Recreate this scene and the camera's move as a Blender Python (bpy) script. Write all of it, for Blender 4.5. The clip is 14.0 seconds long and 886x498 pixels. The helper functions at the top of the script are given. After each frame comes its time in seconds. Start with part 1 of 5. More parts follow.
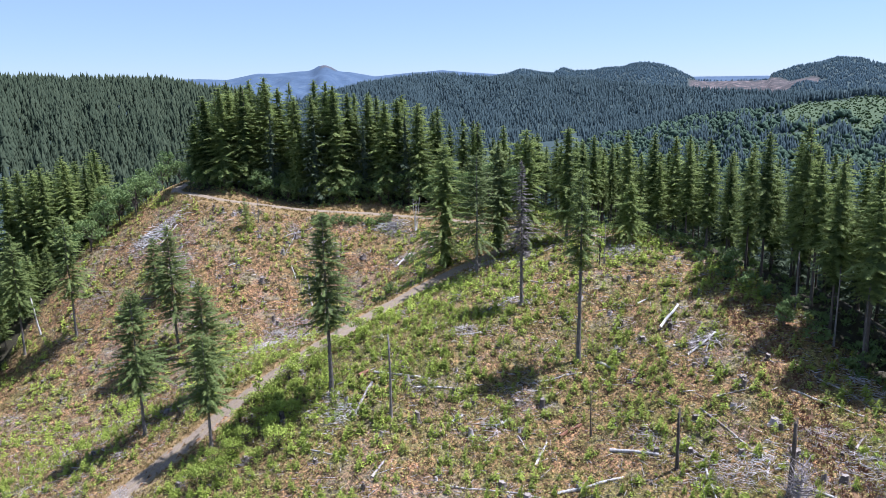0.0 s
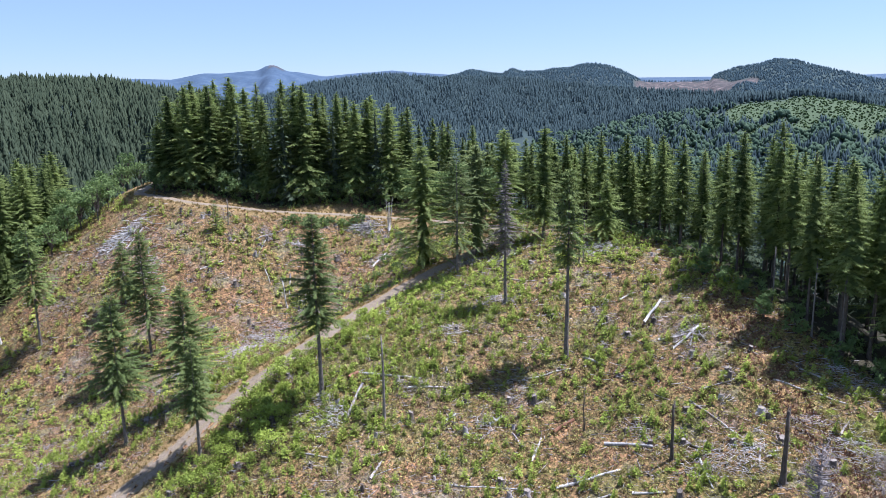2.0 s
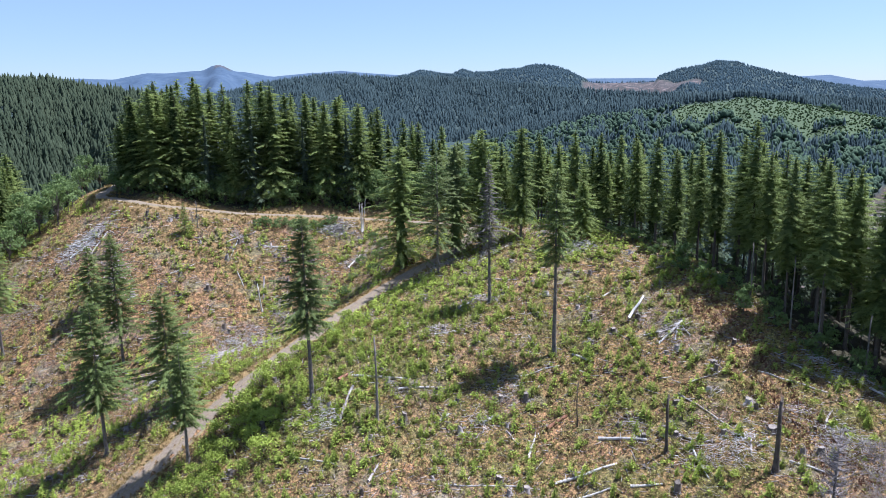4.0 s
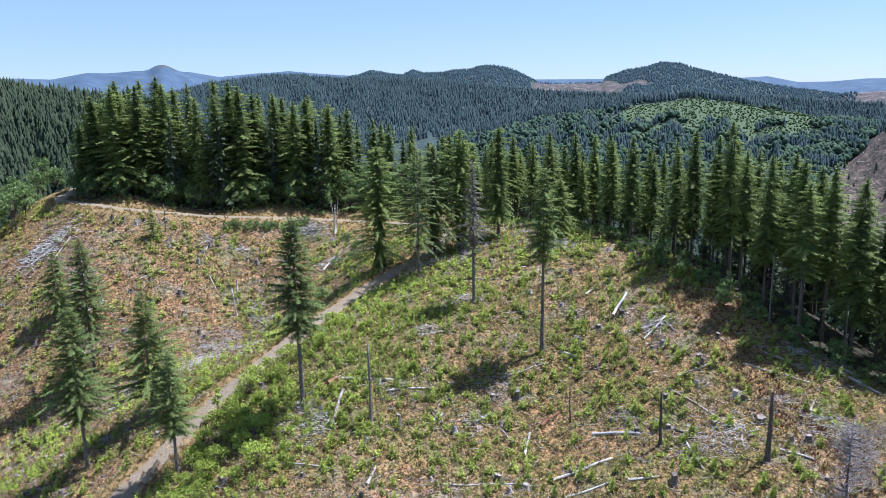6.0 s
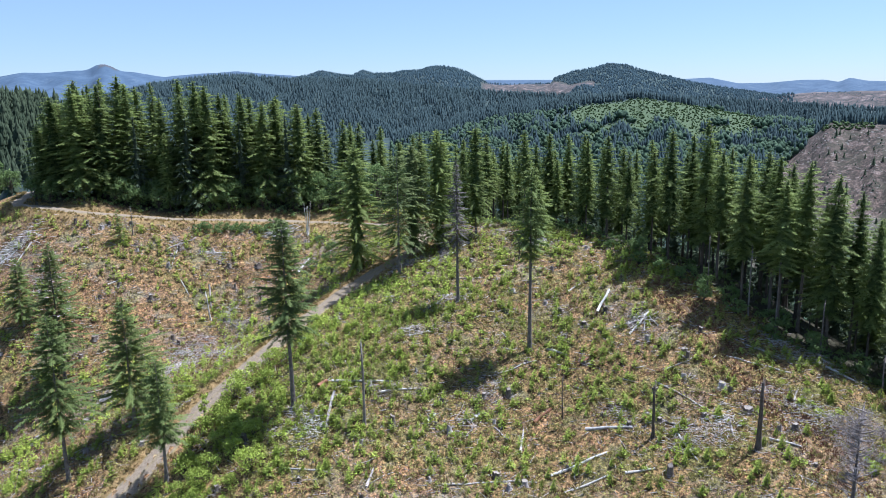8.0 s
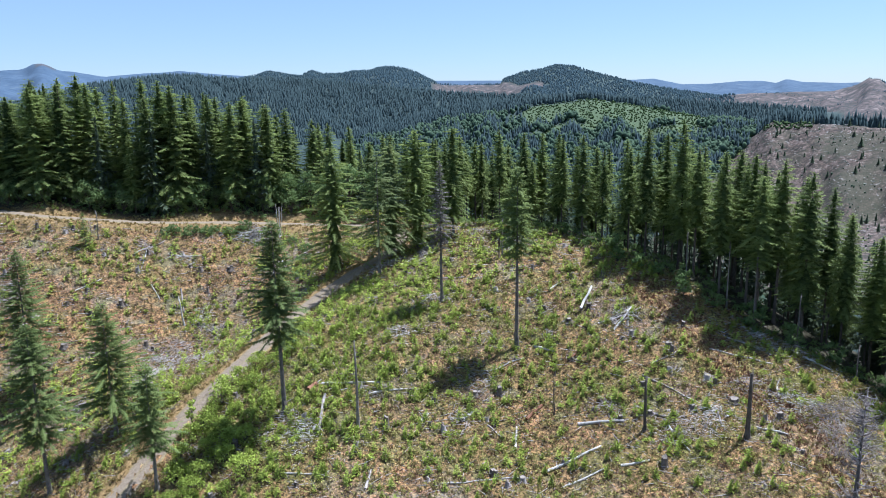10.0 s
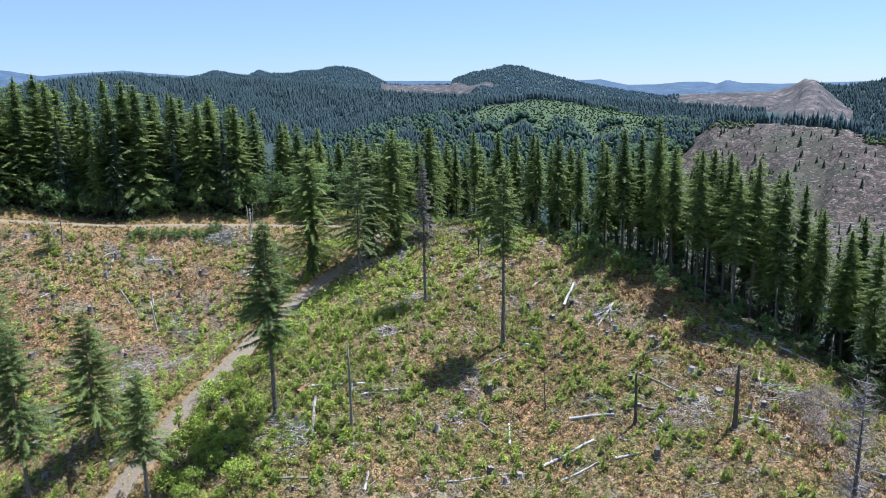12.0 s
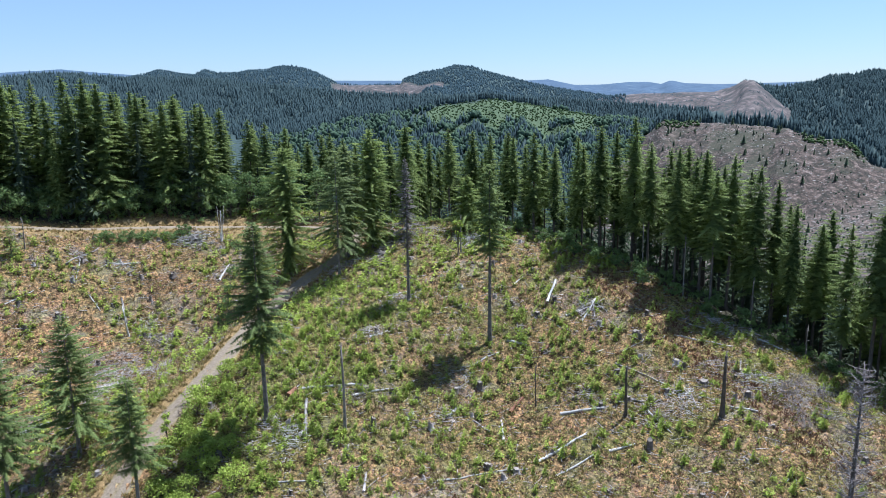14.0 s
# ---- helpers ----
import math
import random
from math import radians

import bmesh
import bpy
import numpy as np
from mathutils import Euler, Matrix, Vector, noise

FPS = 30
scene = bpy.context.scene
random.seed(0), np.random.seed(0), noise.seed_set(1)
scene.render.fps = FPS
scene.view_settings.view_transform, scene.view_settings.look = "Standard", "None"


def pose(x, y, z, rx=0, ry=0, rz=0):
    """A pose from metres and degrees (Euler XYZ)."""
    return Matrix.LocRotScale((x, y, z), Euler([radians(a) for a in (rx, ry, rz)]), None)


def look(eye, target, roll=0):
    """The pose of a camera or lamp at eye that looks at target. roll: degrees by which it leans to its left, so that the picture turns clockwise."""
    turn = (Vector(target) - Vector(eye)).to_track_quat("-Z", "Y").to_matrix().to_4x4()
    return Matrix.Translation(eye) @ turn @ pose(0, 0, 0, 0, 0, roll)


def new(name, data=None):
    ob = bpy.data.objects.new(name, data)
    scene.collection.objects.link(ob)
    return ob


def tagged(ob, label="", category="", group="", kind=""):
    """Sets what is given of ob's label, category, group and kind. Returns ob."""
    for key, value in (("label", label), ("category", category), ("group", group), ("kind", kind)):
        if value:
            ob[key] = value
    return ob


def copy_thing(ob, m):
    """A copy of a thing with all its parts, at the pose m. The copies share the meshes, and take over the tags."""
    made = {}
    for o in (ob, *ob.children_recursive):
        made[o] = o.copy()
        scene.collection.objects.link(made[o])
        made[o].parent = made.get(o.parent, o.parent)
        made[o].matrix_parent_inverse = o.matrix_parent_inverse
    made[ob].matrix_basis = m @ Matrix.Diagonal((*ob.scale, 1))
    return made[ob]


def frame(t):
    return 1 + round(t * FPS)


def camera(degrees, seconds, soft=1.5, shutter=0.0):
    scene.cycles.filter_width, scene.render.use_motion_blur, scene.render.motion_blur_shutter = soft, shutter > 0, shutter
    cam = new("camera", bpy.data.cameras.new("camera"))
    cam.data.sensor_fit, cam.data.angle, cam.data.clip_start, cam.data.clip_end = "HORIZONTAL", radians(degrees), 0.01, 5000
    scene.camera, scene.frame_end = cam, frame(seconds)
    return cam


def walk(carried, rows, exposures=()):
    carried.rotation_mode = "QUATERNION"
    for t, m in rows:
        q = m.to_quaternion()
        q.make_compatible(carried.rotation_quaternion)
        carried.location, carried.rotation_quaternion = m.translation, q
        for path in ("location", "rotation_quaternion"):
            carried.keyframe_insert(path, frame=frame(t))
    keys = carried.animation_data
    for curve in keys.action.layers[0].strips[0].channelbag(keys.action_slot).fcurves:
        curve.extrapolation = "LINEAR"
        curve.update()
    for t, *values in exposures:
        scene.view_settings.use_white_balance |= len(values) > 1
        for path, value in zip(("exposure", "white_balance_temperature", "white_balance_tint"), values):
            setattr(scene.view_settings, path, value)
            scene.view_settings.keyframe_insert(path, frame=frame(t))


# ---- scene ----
cam = camera(63.8, 14.0, soft=0.7)
# seconds, x, y, z, yaw, pitch, roll
ROWS = [
    (0.0, 0.060, -0.449, 50.058, -0.125, -11.761, -1.13),
    (0.5, -1.448, -0.542, 50.078, -1.130, -11.774, -1.13),
    (1.0, -2.951, -0.581, 50.096, -2.133, -11.787, -1.12),
    (1.5, -4.449, -0.571, 50.113, -3.132, -11.798, -1.12),
    (2.0, -5.944, -0.515, 50.129, -4.130, -11.808, -1.12),
    (2.5, -7.435, -0.418, 50.144, -5.126, -11.816, -1.11),
    (3.0, -8.922, -0.284, 50.158, -6.122, -11.824, -1.11),
    (3.5, -10.405, -0.114, 50.170, -7.116, -11.832, -1.11),
    (4.0, -11.885, 0.087, 50.181, -8.110, -11.838, -1.10),
    (4.5, -13.361, 0.318, 50.191, -9.105, -11.844, -1.10),
    (5.0, -14.833, 0.575, 50.199, -10.099, -11.850, -1.10),
    (5.5, -16.301, 0.856, 50.207, -11.094, -11.856, -1.10),
    (6.0, -17.765, 1.161, 50.213, -12.089, -11.861, -1.09),
    (6.5, -19.224, 1.487, 50.218, -13.086, -11.867, -1.09),
    (7.0, -20.678, 1.833, 50.222, -14.083, -11.873, -1.09),
    (7.5, -22.127, 2.199, 50.224, -15.081, -11.879, -1.08),
    (8.0, -23.569, 2.584, 50.225, -16.080, -11.886, -1.08),
    (8.5, -25.005, 2.987, 50.225, -17.080, -11.893, -1.08),
    (9.0, -26.434, 3.409, 50.224, -18.081, -11.901, -1.07),
    (9.5, -27.855, 3.851, 50.222, -19.082, -11.910, -1.07),
    (10.0, -29.268, 4.312, 50.218, -20.085, -11.919, -1.07),
    (10.5, -30.671, 4.794, 50.213, -21.088, -11.930, -1.07),
    (11.0, -32.064, 5.298, 50.207, -22.091, -11.943, -1.06),
    (11.5, -33.445, 5.825, 50.200, -23.094, -11.957, -1.06),
    (12.0, -34.815, 6.378, 50.191, -24.097, -11.972, -1.06),
    (12.5, -36.171, 6.959, 50.181, -25.099, -11.989, -1.05),
    (13.0, -37.512, 7.569, 50.170, -26.100, -12.008, -1.05),
    (13.5, -38.838, 8.213, 50.158, -27.100, -12.028, -1.05),
    (14.0, -40.147, 8.893, 50.145, -28.098, -12.051, -1.04),
]
walk(cam, [(t, pose(x, y, z, 90 + pitch, 0, yaw) @ pose(0, 0, 0, 0, 0, roll)) for t, x, y, z, yaw, pitch, roll in ROWS], exposures=((0.0, 1.06, 5450.0, 19.0), (7.0, 1.02, 5400.0, 13.0), (14.0, 0.96, 5350.0, 9.0)))

# ---- sky, sun ----
SUN_ELEV, SUN_AZ = 64.0, 77.0          # degrees; azimuth from +y towards +x
world = bpy.data.worlds.new("world")
scene.world = world
world.use_nodes = True
wn = world.node_tree.nodes
sky = wn.new("ShaderNodeTexSky")
sky.sky_type = "NISHITA"
sky.sun_disc = False
sky.sun_elevation, sky.sun_rotation = radians(SUN_ELEV), radians(SUN_AZ)
sky.altitude, sky.air_density, sky.dust_density, sky.ozone_density = 600, 1.0, 0.25, 3.0
wn["Background"].inputs["Strength"].default_value = 0.063
veil = wn.new("ShaderNodeMix")        # thin summer haze evens the sky out
veil.data_type, veil.inputs[0].default_value, veil.inputs[7].default_value = "RGBA", 0.40, (4.3, 5.5, 7.1, 1)
world.node_tree.links.new(sky.outputs[0], veil.inputs[6])
world.node_tree.links.new(veil.outputs[2], wn["Background"].inputs["Color"])
sun = new("sun", bpy.data.lights.new("sun", "SUN"))
sun.data.energy, sun.data.angle, sun.data.color = 5.0, radians(0.5), (1.0, 0.965, 0.91)
ce, se = math.cos(radians(SUN_ELEV)), math.sin(radians(SUN_ELEV))
sun.matrix_world = look((ce * math.sin(radians(SUN_AZ)) * 50, ce * math.cos(radians(SUN_AZ)) * 50, se * 50 + 120), (0, 0, 120))

rng = np.random.default_rng(7)


# ---- materials ----
def material(name, rough=0.8):
    m = bpy.data.materials.new(name)
    m.use_nodes = True
    b = m.node_tree.nodes["Principled BSDF"]
    b.inputs["Roughness"].default_value = rough
    b.inputs["Specular IOR Level"].default_value = 0.25
    return m, m.node_tree.nodes, m.node_tree.links, b


def noise_tex(n, l, scale, detail=4.0, rough=0.6, coords="Object"):
    tc = n.new("ShaderNodeTexCoord")
    t = n.new("ShaderNodeTexNoise")
    t.inputs["Scale"].default_value, t.inputs["Detail"].default_value, t.inputs["Roughness"].default_value = scale, detail, rough
    l.new(tc.outputs[coords], t.inputs["Vector"])
    return t.outputs[0]


def ramp(n, l, fac, stops):
    r = n.new("ShaderNodeValToRGB")
    while len(r.color_ramp.elements) < len(stops):
        r.color_ramp.elements.new(0.5)
    for e, (p, c) in zip(r.color_ramp.elements, stops):
        e.position, e.color = p, (*c, 1)
    l.new(fac, r.inputs[0])
    return r.outputs[0]


def mix(n, l, fac, a, b, mode="MIX"):
    x = n.new("ShaderNodeMix")
    x.data_type, x.blend_type = "RGBA", mode
    for s, v in ((0, fac), (6, a), (7, b)):
        if isinstance(v, (int, float)):
            x.inputs[s].default_value = v
        elif isinstance(v, tuple):
            x.inputs[s].default_value = (*v, 1)
        else:
            l.new(v, x.inputs[s])
    return x.outputs[2]


def maths(n, l, op, a, b):
    x = n.new("ShaderNodeMath")
    x.operation = op
    for s, v in ((0, a), (1, b)):
        if isinstance(v, (int, float)):
            x.inputs[s].default_value = v
        else:
            l.new(v, x.inputs[s])
    return x.outputs[0]


def bump(n, l, b, height, strength, dist):
    x = n.new("ShaderNodeBump")
    x.inputs["Strength"].default_value, x.inputs["Distance"].default_value = strength, dist
    l.new(height, x.inputs["Height"])
    l.new(x.outputs[0], b.inputs["Normal"])


def attr(n, name, out=2):
    a = n.new("ShaderNodeAttribute")
    a.attribute_name = name
    return a.outputs[out]


def foliage(name, dark, light, dry=None, scale=0.5, through_light=0.45, gloss=0.2):
    """Leaves or needles: dark to light by the tone kept in the mesh, by plant and by a fine grain."""
    m, n, l, b = material(name, 0.75)
    b.inputs["Specular IOR Level"].default_value = gloss
    t = attr(n, "tone")
    r = n.new("ShaderNodeObjectInfo").outputs["Random"]
    g = mix(n, l, 0.4, noise_tex(n, l, scale, 3), noise_tex(n, l, scale * 0.05, 3))
    f = maths(n, l, "ADD", maths(n, l, "MULTIPLY", t, 0.6), maths(n, l, "ADD", maths(n, l, "MULTIPLY", g, 0.35), maths(n, l, "MULTIPLY", r, 0.25)))
    stops = [(0.15, dark), (0.85, light)]
    if dry:
        stops.append((1.0, dry))
    c = ramp(n, l, f, stops)
    l.new(c, b.inputs["Base Color"])
    # thin leaves let some light through
    tl, mx = n.new("ShaderNodeBsdfTranslucent"), n.new("ShaderNodeMixShader")
    l.new(c, tl.inputs["Color"])
    mx.inputs[0].default_value = through_light
    l.new(b.outputs[0], mx.inputs[1])
    l.new(tl.outputs[0], mx.inputs[2])
    l.new(mx.outputs[0], n["Material Output"].inputs["Surface"])
    return m


def wood(name, dark, light, scale=6.0, streak=0.25):
    """Bark or bare wood: grain drawn out along the upright, stains and a tone for each piece."""
    m, n, l, b = material(name, 0.85)
    tc, mp, g = n.new("ShaderNodeTexCoord"), n.new("ShaderNodeMapping"), n.new("ShaderNodeTexNoise")
    mp.inputs["Scale"].default_value = (1.0, 1.0, streak)
    g.inputs["Scale"].default_value, g.inputs["Detail"].default_value, g.inputs["Roughness"].default_value = scale, 6, 0.75
    l.new(tc.outputs["Object"], mp.inputs[0])
    l.new(mp.outputs[0], g.inputs["Vector"])
    h = noise_tex(n, l, scale * 0.15, 4, 0.7)
    r = n.new("ShaderNodeObjectInfo").outputs["Random"]
    f = maths(n, l, "ADD", maths(n, l, "MULTIPLY", g.outputs[0], 0.75), maths(n, l, "ADD", maths(n, l, "MULTIPLY", h, 0.4), maths(n, l, "MULTIPLY", r, 0.18)))
    l.new(ramp(n, l, f, [(0.46, dark), (0.66, tuple(0.5 * (p + q) for p, q in zip(dark, light))), (0.86, light)]), b.inputs["Base Color"])
    bump(n, l, b, g.outputs[0], 0.8, 0.06)
    return m


M_FIR = foliage("fir_needles", (0.050, 0.080, 0.030), (0.290, 0.345, 0.105), scale=2.2, through_light=0.54)
M_FIR_THIN = foliage("thin_fir_needles", (0.048, 0.072, 0.030), (0.230, 0.270, 0.095), scale=2.2)
M_FIR_LONE = foliage("lone_fir_needles", (0.030, 0.052, 0.018), (0.190, 0.235, 0.068), scale=2.2, through_light=0.3)
M_DEADFIR = foliage("dead_twigs", (0.11, 0.095, 0.085), (0.27, 0.24, 0.22))
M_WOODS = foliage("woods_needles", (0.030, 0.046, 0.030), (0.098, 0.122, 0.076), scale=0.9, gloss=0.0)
# far and distant needles carry distance haze as a blue tint in their colour
M_FAR_HAZED = foliage("hazed_far_needles", (0.036, 0.056, 0.064), (0.084, 0.118, 0.124), scale=0.25, gloss=0.0)
M_DISTANT_HAZED = foliage("hazed_distant_needles", (0.058, 0.088, 0.106), (0.086, 0.128, 0.150), scale=0.15, gloss=0.0)
M_LEAF = foliage("broad_leaves", (0.042, 0.072, 0.012), (0.38, 0.45, 0.080), scale=0.8, through_light=0.28)
M_ALDER = foliage("alder_leaves", (0.055, 0.094, 0.032), (0.20, 0.27, 0.095), scale=0.8)
M_HERB = foliage("herbs", (0.060, 0.060, 0.020), (0.34, 0.305, 0.095), scale=0.5, through_light=0.28)
M_FERN = foliage("withered_fern", (0.075, 0.038, 0.026), (0.235, 0.125, 0.078), scale=0.5, through_light=0.28)
M_GLADE = foliage("young_growth", (0.080, 0.120, 0.058), (0.150, 0.200, 0.092), scale=0.3, gloss=0.0)
M_FARLEAF = foliage("far_broad_leaves", (0.048, 0.080, 0.062), (0.120, 0.170, 0.110), scale=0.3, gloss=0.0)
M_SAPLING = foliage("sapling_needles", (0.038, 0.064, 0.010), (0.42, 0.49, 0.082), scale=0.8, through_light=0.28)
M_GRASS = foliage("dry_grass", (0.095, 0.080, 0.032), (0.275, 0.215, 0.098), scale=0.3, through_light=0.28)
M_BARK = wood("grey_bark", (0.045, 0.036, 0.032), (0.27, 0.235, 0.205))
M_BARKDARK = wood("dark_bark", (0.026, 0.020, 0.016), (0.155, 0.125, 0.100))
M_SILVER = wood("weathered_wood", (0.17, 0.15, 0.135), (0.68, 0.64, 0.60))
M_STICK = wood("slash_wood", (0.12, 0.095, 0.088), (0.58, 0.515, 0.485), 1.5)
M_ROT = wood("rotten_red_wood", (0.12, 0.05, 0.028), (0.33, 0.17, 0.10))
M_STUMPBARK = wood("stump_bark", (0.028, 0.021, 0.017), (0.23, 0.185, 0.158), 9.0, 0.15)
M_STUMPTOP = wood("cut_wood", (0.085, 0.070, 0.058), (0.33, 0.28, 0.24), 9.0)
M_RUST = foliage("rust_grass", (0.095, 0.055, 0.030), (0.255, 0.150, 0.082), scale=0.3, through_light=0.28)


def ground_material():
    m, n, l, b = material("ground", 0.95)
    cover = attr(n, "cover", 0)
    sep = n.new("ShaderNodeSeparateColor")
    l.new(cover, sep.inputs[0])
    clear, cut, lush = sep.outputs[0], sep.outputs[1], sep.outputs[2]
    mid, fine = noise_tex(n, l, 0.22, 5, 0.65), noise_tex(n, l, 2.2, 8, 0.85)
    dry = ramp(n, l, mid, [(0.28, (0.100, 0.066, 0.040)), (0.42, (0.180, 0.122, 0.058)), (0.50, (0.240, 0.138, 0.074)), (0.57, (0.205, 0.148, 0.062)), (0.72, (0.170, 0.165, 0.052))])
    grit = ramp(n, l, fine, [(0.40, (0.06, 0.055, 0.05)), (0.50, (0.80, 0.78, 0.76)), (0.59, (2.1, 1.95, 1.8))])
    clump = ramp(n, l, noise_tex(n, l, 0.8, 5, 0.75), [(0.38, (0.40, 0.38, 0.36)), (0.52, (1.05, 1.02, 1.0)), (0.66, (1.4, 1.33, 1.26))])
    dry = mix(n, l, 1.0, mix(n, l, 1.0, dry, grit, "MULTIPLY"), clump, "MULTIPLY")
    slash = ramp(n, l, fine, [(0.35, (0.075, 0.058, 0.048)), (0.64, (0.33, 0.275, 0.245))])
    f_slash = ramp(n, l, noise_tex(n, l, 0.11, 5, 0.7), [(0.50, (0, 0, 0)), (0.62, (0.5, 0.5, 0.5))])
    dry = mix(n, l, f_slash, dry, slash)
    green = ramp(n, l, fine, [(0.38, (0.025, 0.028, 0.010)), (0.62, (0.22, 0.205, 0.062))])
    lushf = maths(n, l, "MULTIPLY", lush, ramp(n, l, mid, [(0.38, (0.1, 0.1, 0.1)), (0.6, (1, 1, 1))]))
    near = mix(n, l, lushf, dry, mix(n, l, 1.0, green, clump, "MULTIPLY"))
    woods = ramp(n, l, noise_tex(n, l, 0.02, 6, 0.7), [(0.35, (0.026, 0.042, 0.040)), (0.65, (0.044, 0.064, 0.060))])
    bare = ramp(n, l, noise_tex(n, l, 0.09, 9, 0.85), [(0.40, (0.018, 0.021, 0.014)), (0.47, (0.046, 0.036, 0.028)), (0.53, (0.084, 0.058, 0.047)), (0.60, (0.20, 0.152, 0.132))])
    bare = mix(n, l, 1.0, bare, ramp(n, l, noise_tex(n, l, 0.4, 6, 0.85), [(0.40, (0.35, 0.36, 0.33)), (0.52, (1.0, 1.0, 1.0)), (0.62, (1.8, 1.7, 1.65))]), "MULTIPLY")
    bare = mix(n, l, ramp(n, l, noise_tex(n, l, 0.011, 5, 0.65), [(0.50, (0, 0, 0)), (0.60, (0.7, 0.7, 0.7))]), bare, (0.052, 0.052, 0.032))
    soil = ramp(n, l, noise_tex(n, l, 0.03, 9, 0.8), [(0.40, (0.030, 0.036, 0.036)), (0.48, (0.056, 0.048, 0.045)), (0.55, (0.098, 0.076, 0.071)), (0.62, (0.19, 0.150, 0.138))])
    bare = mix(n, l, attr(n, "scar"), bare, soil)
    meadow = ramp(n, l, fine, [(0.35, (0.044, 0.066, 0.032)), (0.65, (0.078, 0.105, 0.050))])
    # brown forest litter, darkened further in place of missing tree shade
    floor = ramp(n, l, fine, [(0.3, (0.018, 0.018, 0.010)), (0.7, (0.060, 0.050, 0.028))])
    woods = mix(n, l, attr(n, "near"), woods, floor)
    trod = ramp(n, l, mid, [(0.35, (0.21, 0.145, 0.066)), (0.65, (0.34, 0.225, 0.095))])
    near = mix(n, l, attr(n, "trod"), near, mix(n, l, 1.0, trod, grit, "MULTIPLY"))
    straw = ramp(n, l, fine, [(0.38, (0.13, 0.085, 0.036)), (0.62, (0.34, 0.225, 0.095))])
    near = mix(n, l, attr(n, "verge"), near, straw)
    c = mix(n, l, clear, woods, near)
    c = mix(n, l, cut, c, bare)
    c = mix(n, l, attr(n, "glade"), c, meadow)
    # distance haze painted in blue over the farthest ground
    haze_blue = ramp(n, l, noise_tex(n, l, 0.016, 9, 0.8), [(0.40, (0.042, 0.070, 0.112)), (0.56, (0.060, 0.092, 0.140)), (0.66, (0.095, 0.125, 0.155))])
    c = mix(n, l, attr(n, "range"), c, haze_blue)
    l.new(c, b.inputs["Base Color"])
    bump(n, l, b, fine, 0.7, 0.25)
    return m


M_GROUND = ground_material()


def road_material():
    m, n, l, b = material("gravel", 0.95)
    g, h = noise_tex(n, l, 3.0, 6, 0.75), noise_tex(n, l, 0.25, 4)
    c = ramp(n, l, g, [(0.35, (0.135, 0.103, 0.072)), (0.65, (0.26, 0.205, 0.150))])
    edge = attr(n, "edge")
    f = maths(n, l, "MULTIPLY", edge, maths(n, l, "ADD", h, 0.45))
    grass = ramp(n, l, g, [(0.3, (0.15, 0.115, 0.045)), (0.7, (0.30, 0.23, 0.09))])
    l.new(mix(n, l, f, c, grass), b.inputs["Base Color"])
    bump(n, l, b, g, 0.4, 0.06)
    return m


M_ROAD = road_material()

# ---- the lie of the land ----
CUBIC = (12.629, 14.485, -1.802, -2.099, 8.128, -4.335, -2.981, -7.575, -3.419, -1.544)
KNOLLS = ((-24, 162, -10.89), (-72, 138, -9.9), (-72, 210, 11.3), (60, 126, 3.78), (0, 186, -5.32), (12, 90, -4.22), (-108, 198, 9.81),
          (60, 102, 5.69), (0, 30, -5.68), (96, 222, 5.12), (-84, 246, 8.0), (-60, 186, 3.23), (48, 150, 4.07), (72, 30, -7.08),
          (-12, 114, 1.7), (-96, 234, 7.27), (36, 186, -1.81), (96, 90, -4.16), (-36, 150, -4.54), (-108, 150, -4.57), (60, 54, 3.91), (0, 162, -1.09))
HUB = (-20.0, 3.0)     # hill ranges and bearings from mid camera path, fitted to the camera's view
EYE_Z = 50.1
ROAD = ((-93, 279), (-90, 266), (-85, 250), (-81.2, 236), (-80, 227), (-80.8, 219.5), (-79, 212.5), (-74, 206.5), (-67.5, 201.8), (-60, 198.8), (-47.6, 198.3), (-35, 197.4), (-22, 196.5), (-9, 195.5), (2, 193), (12, 187),
        (19, 177), (19.5, 166), (15, 156.5), (10.8, 152.2), (4, 149), (-4.7, 144), (-12, 137.4), (-17, 130.8), (-20.5, 126), (-25, 121.4),
        (-30.8, 116.3), (-34.5, 112.1), (-38.5, 106.9), (-43, 101.7), (-48.4, 96), (-55, 88), (-64, 76), (-76, 62))
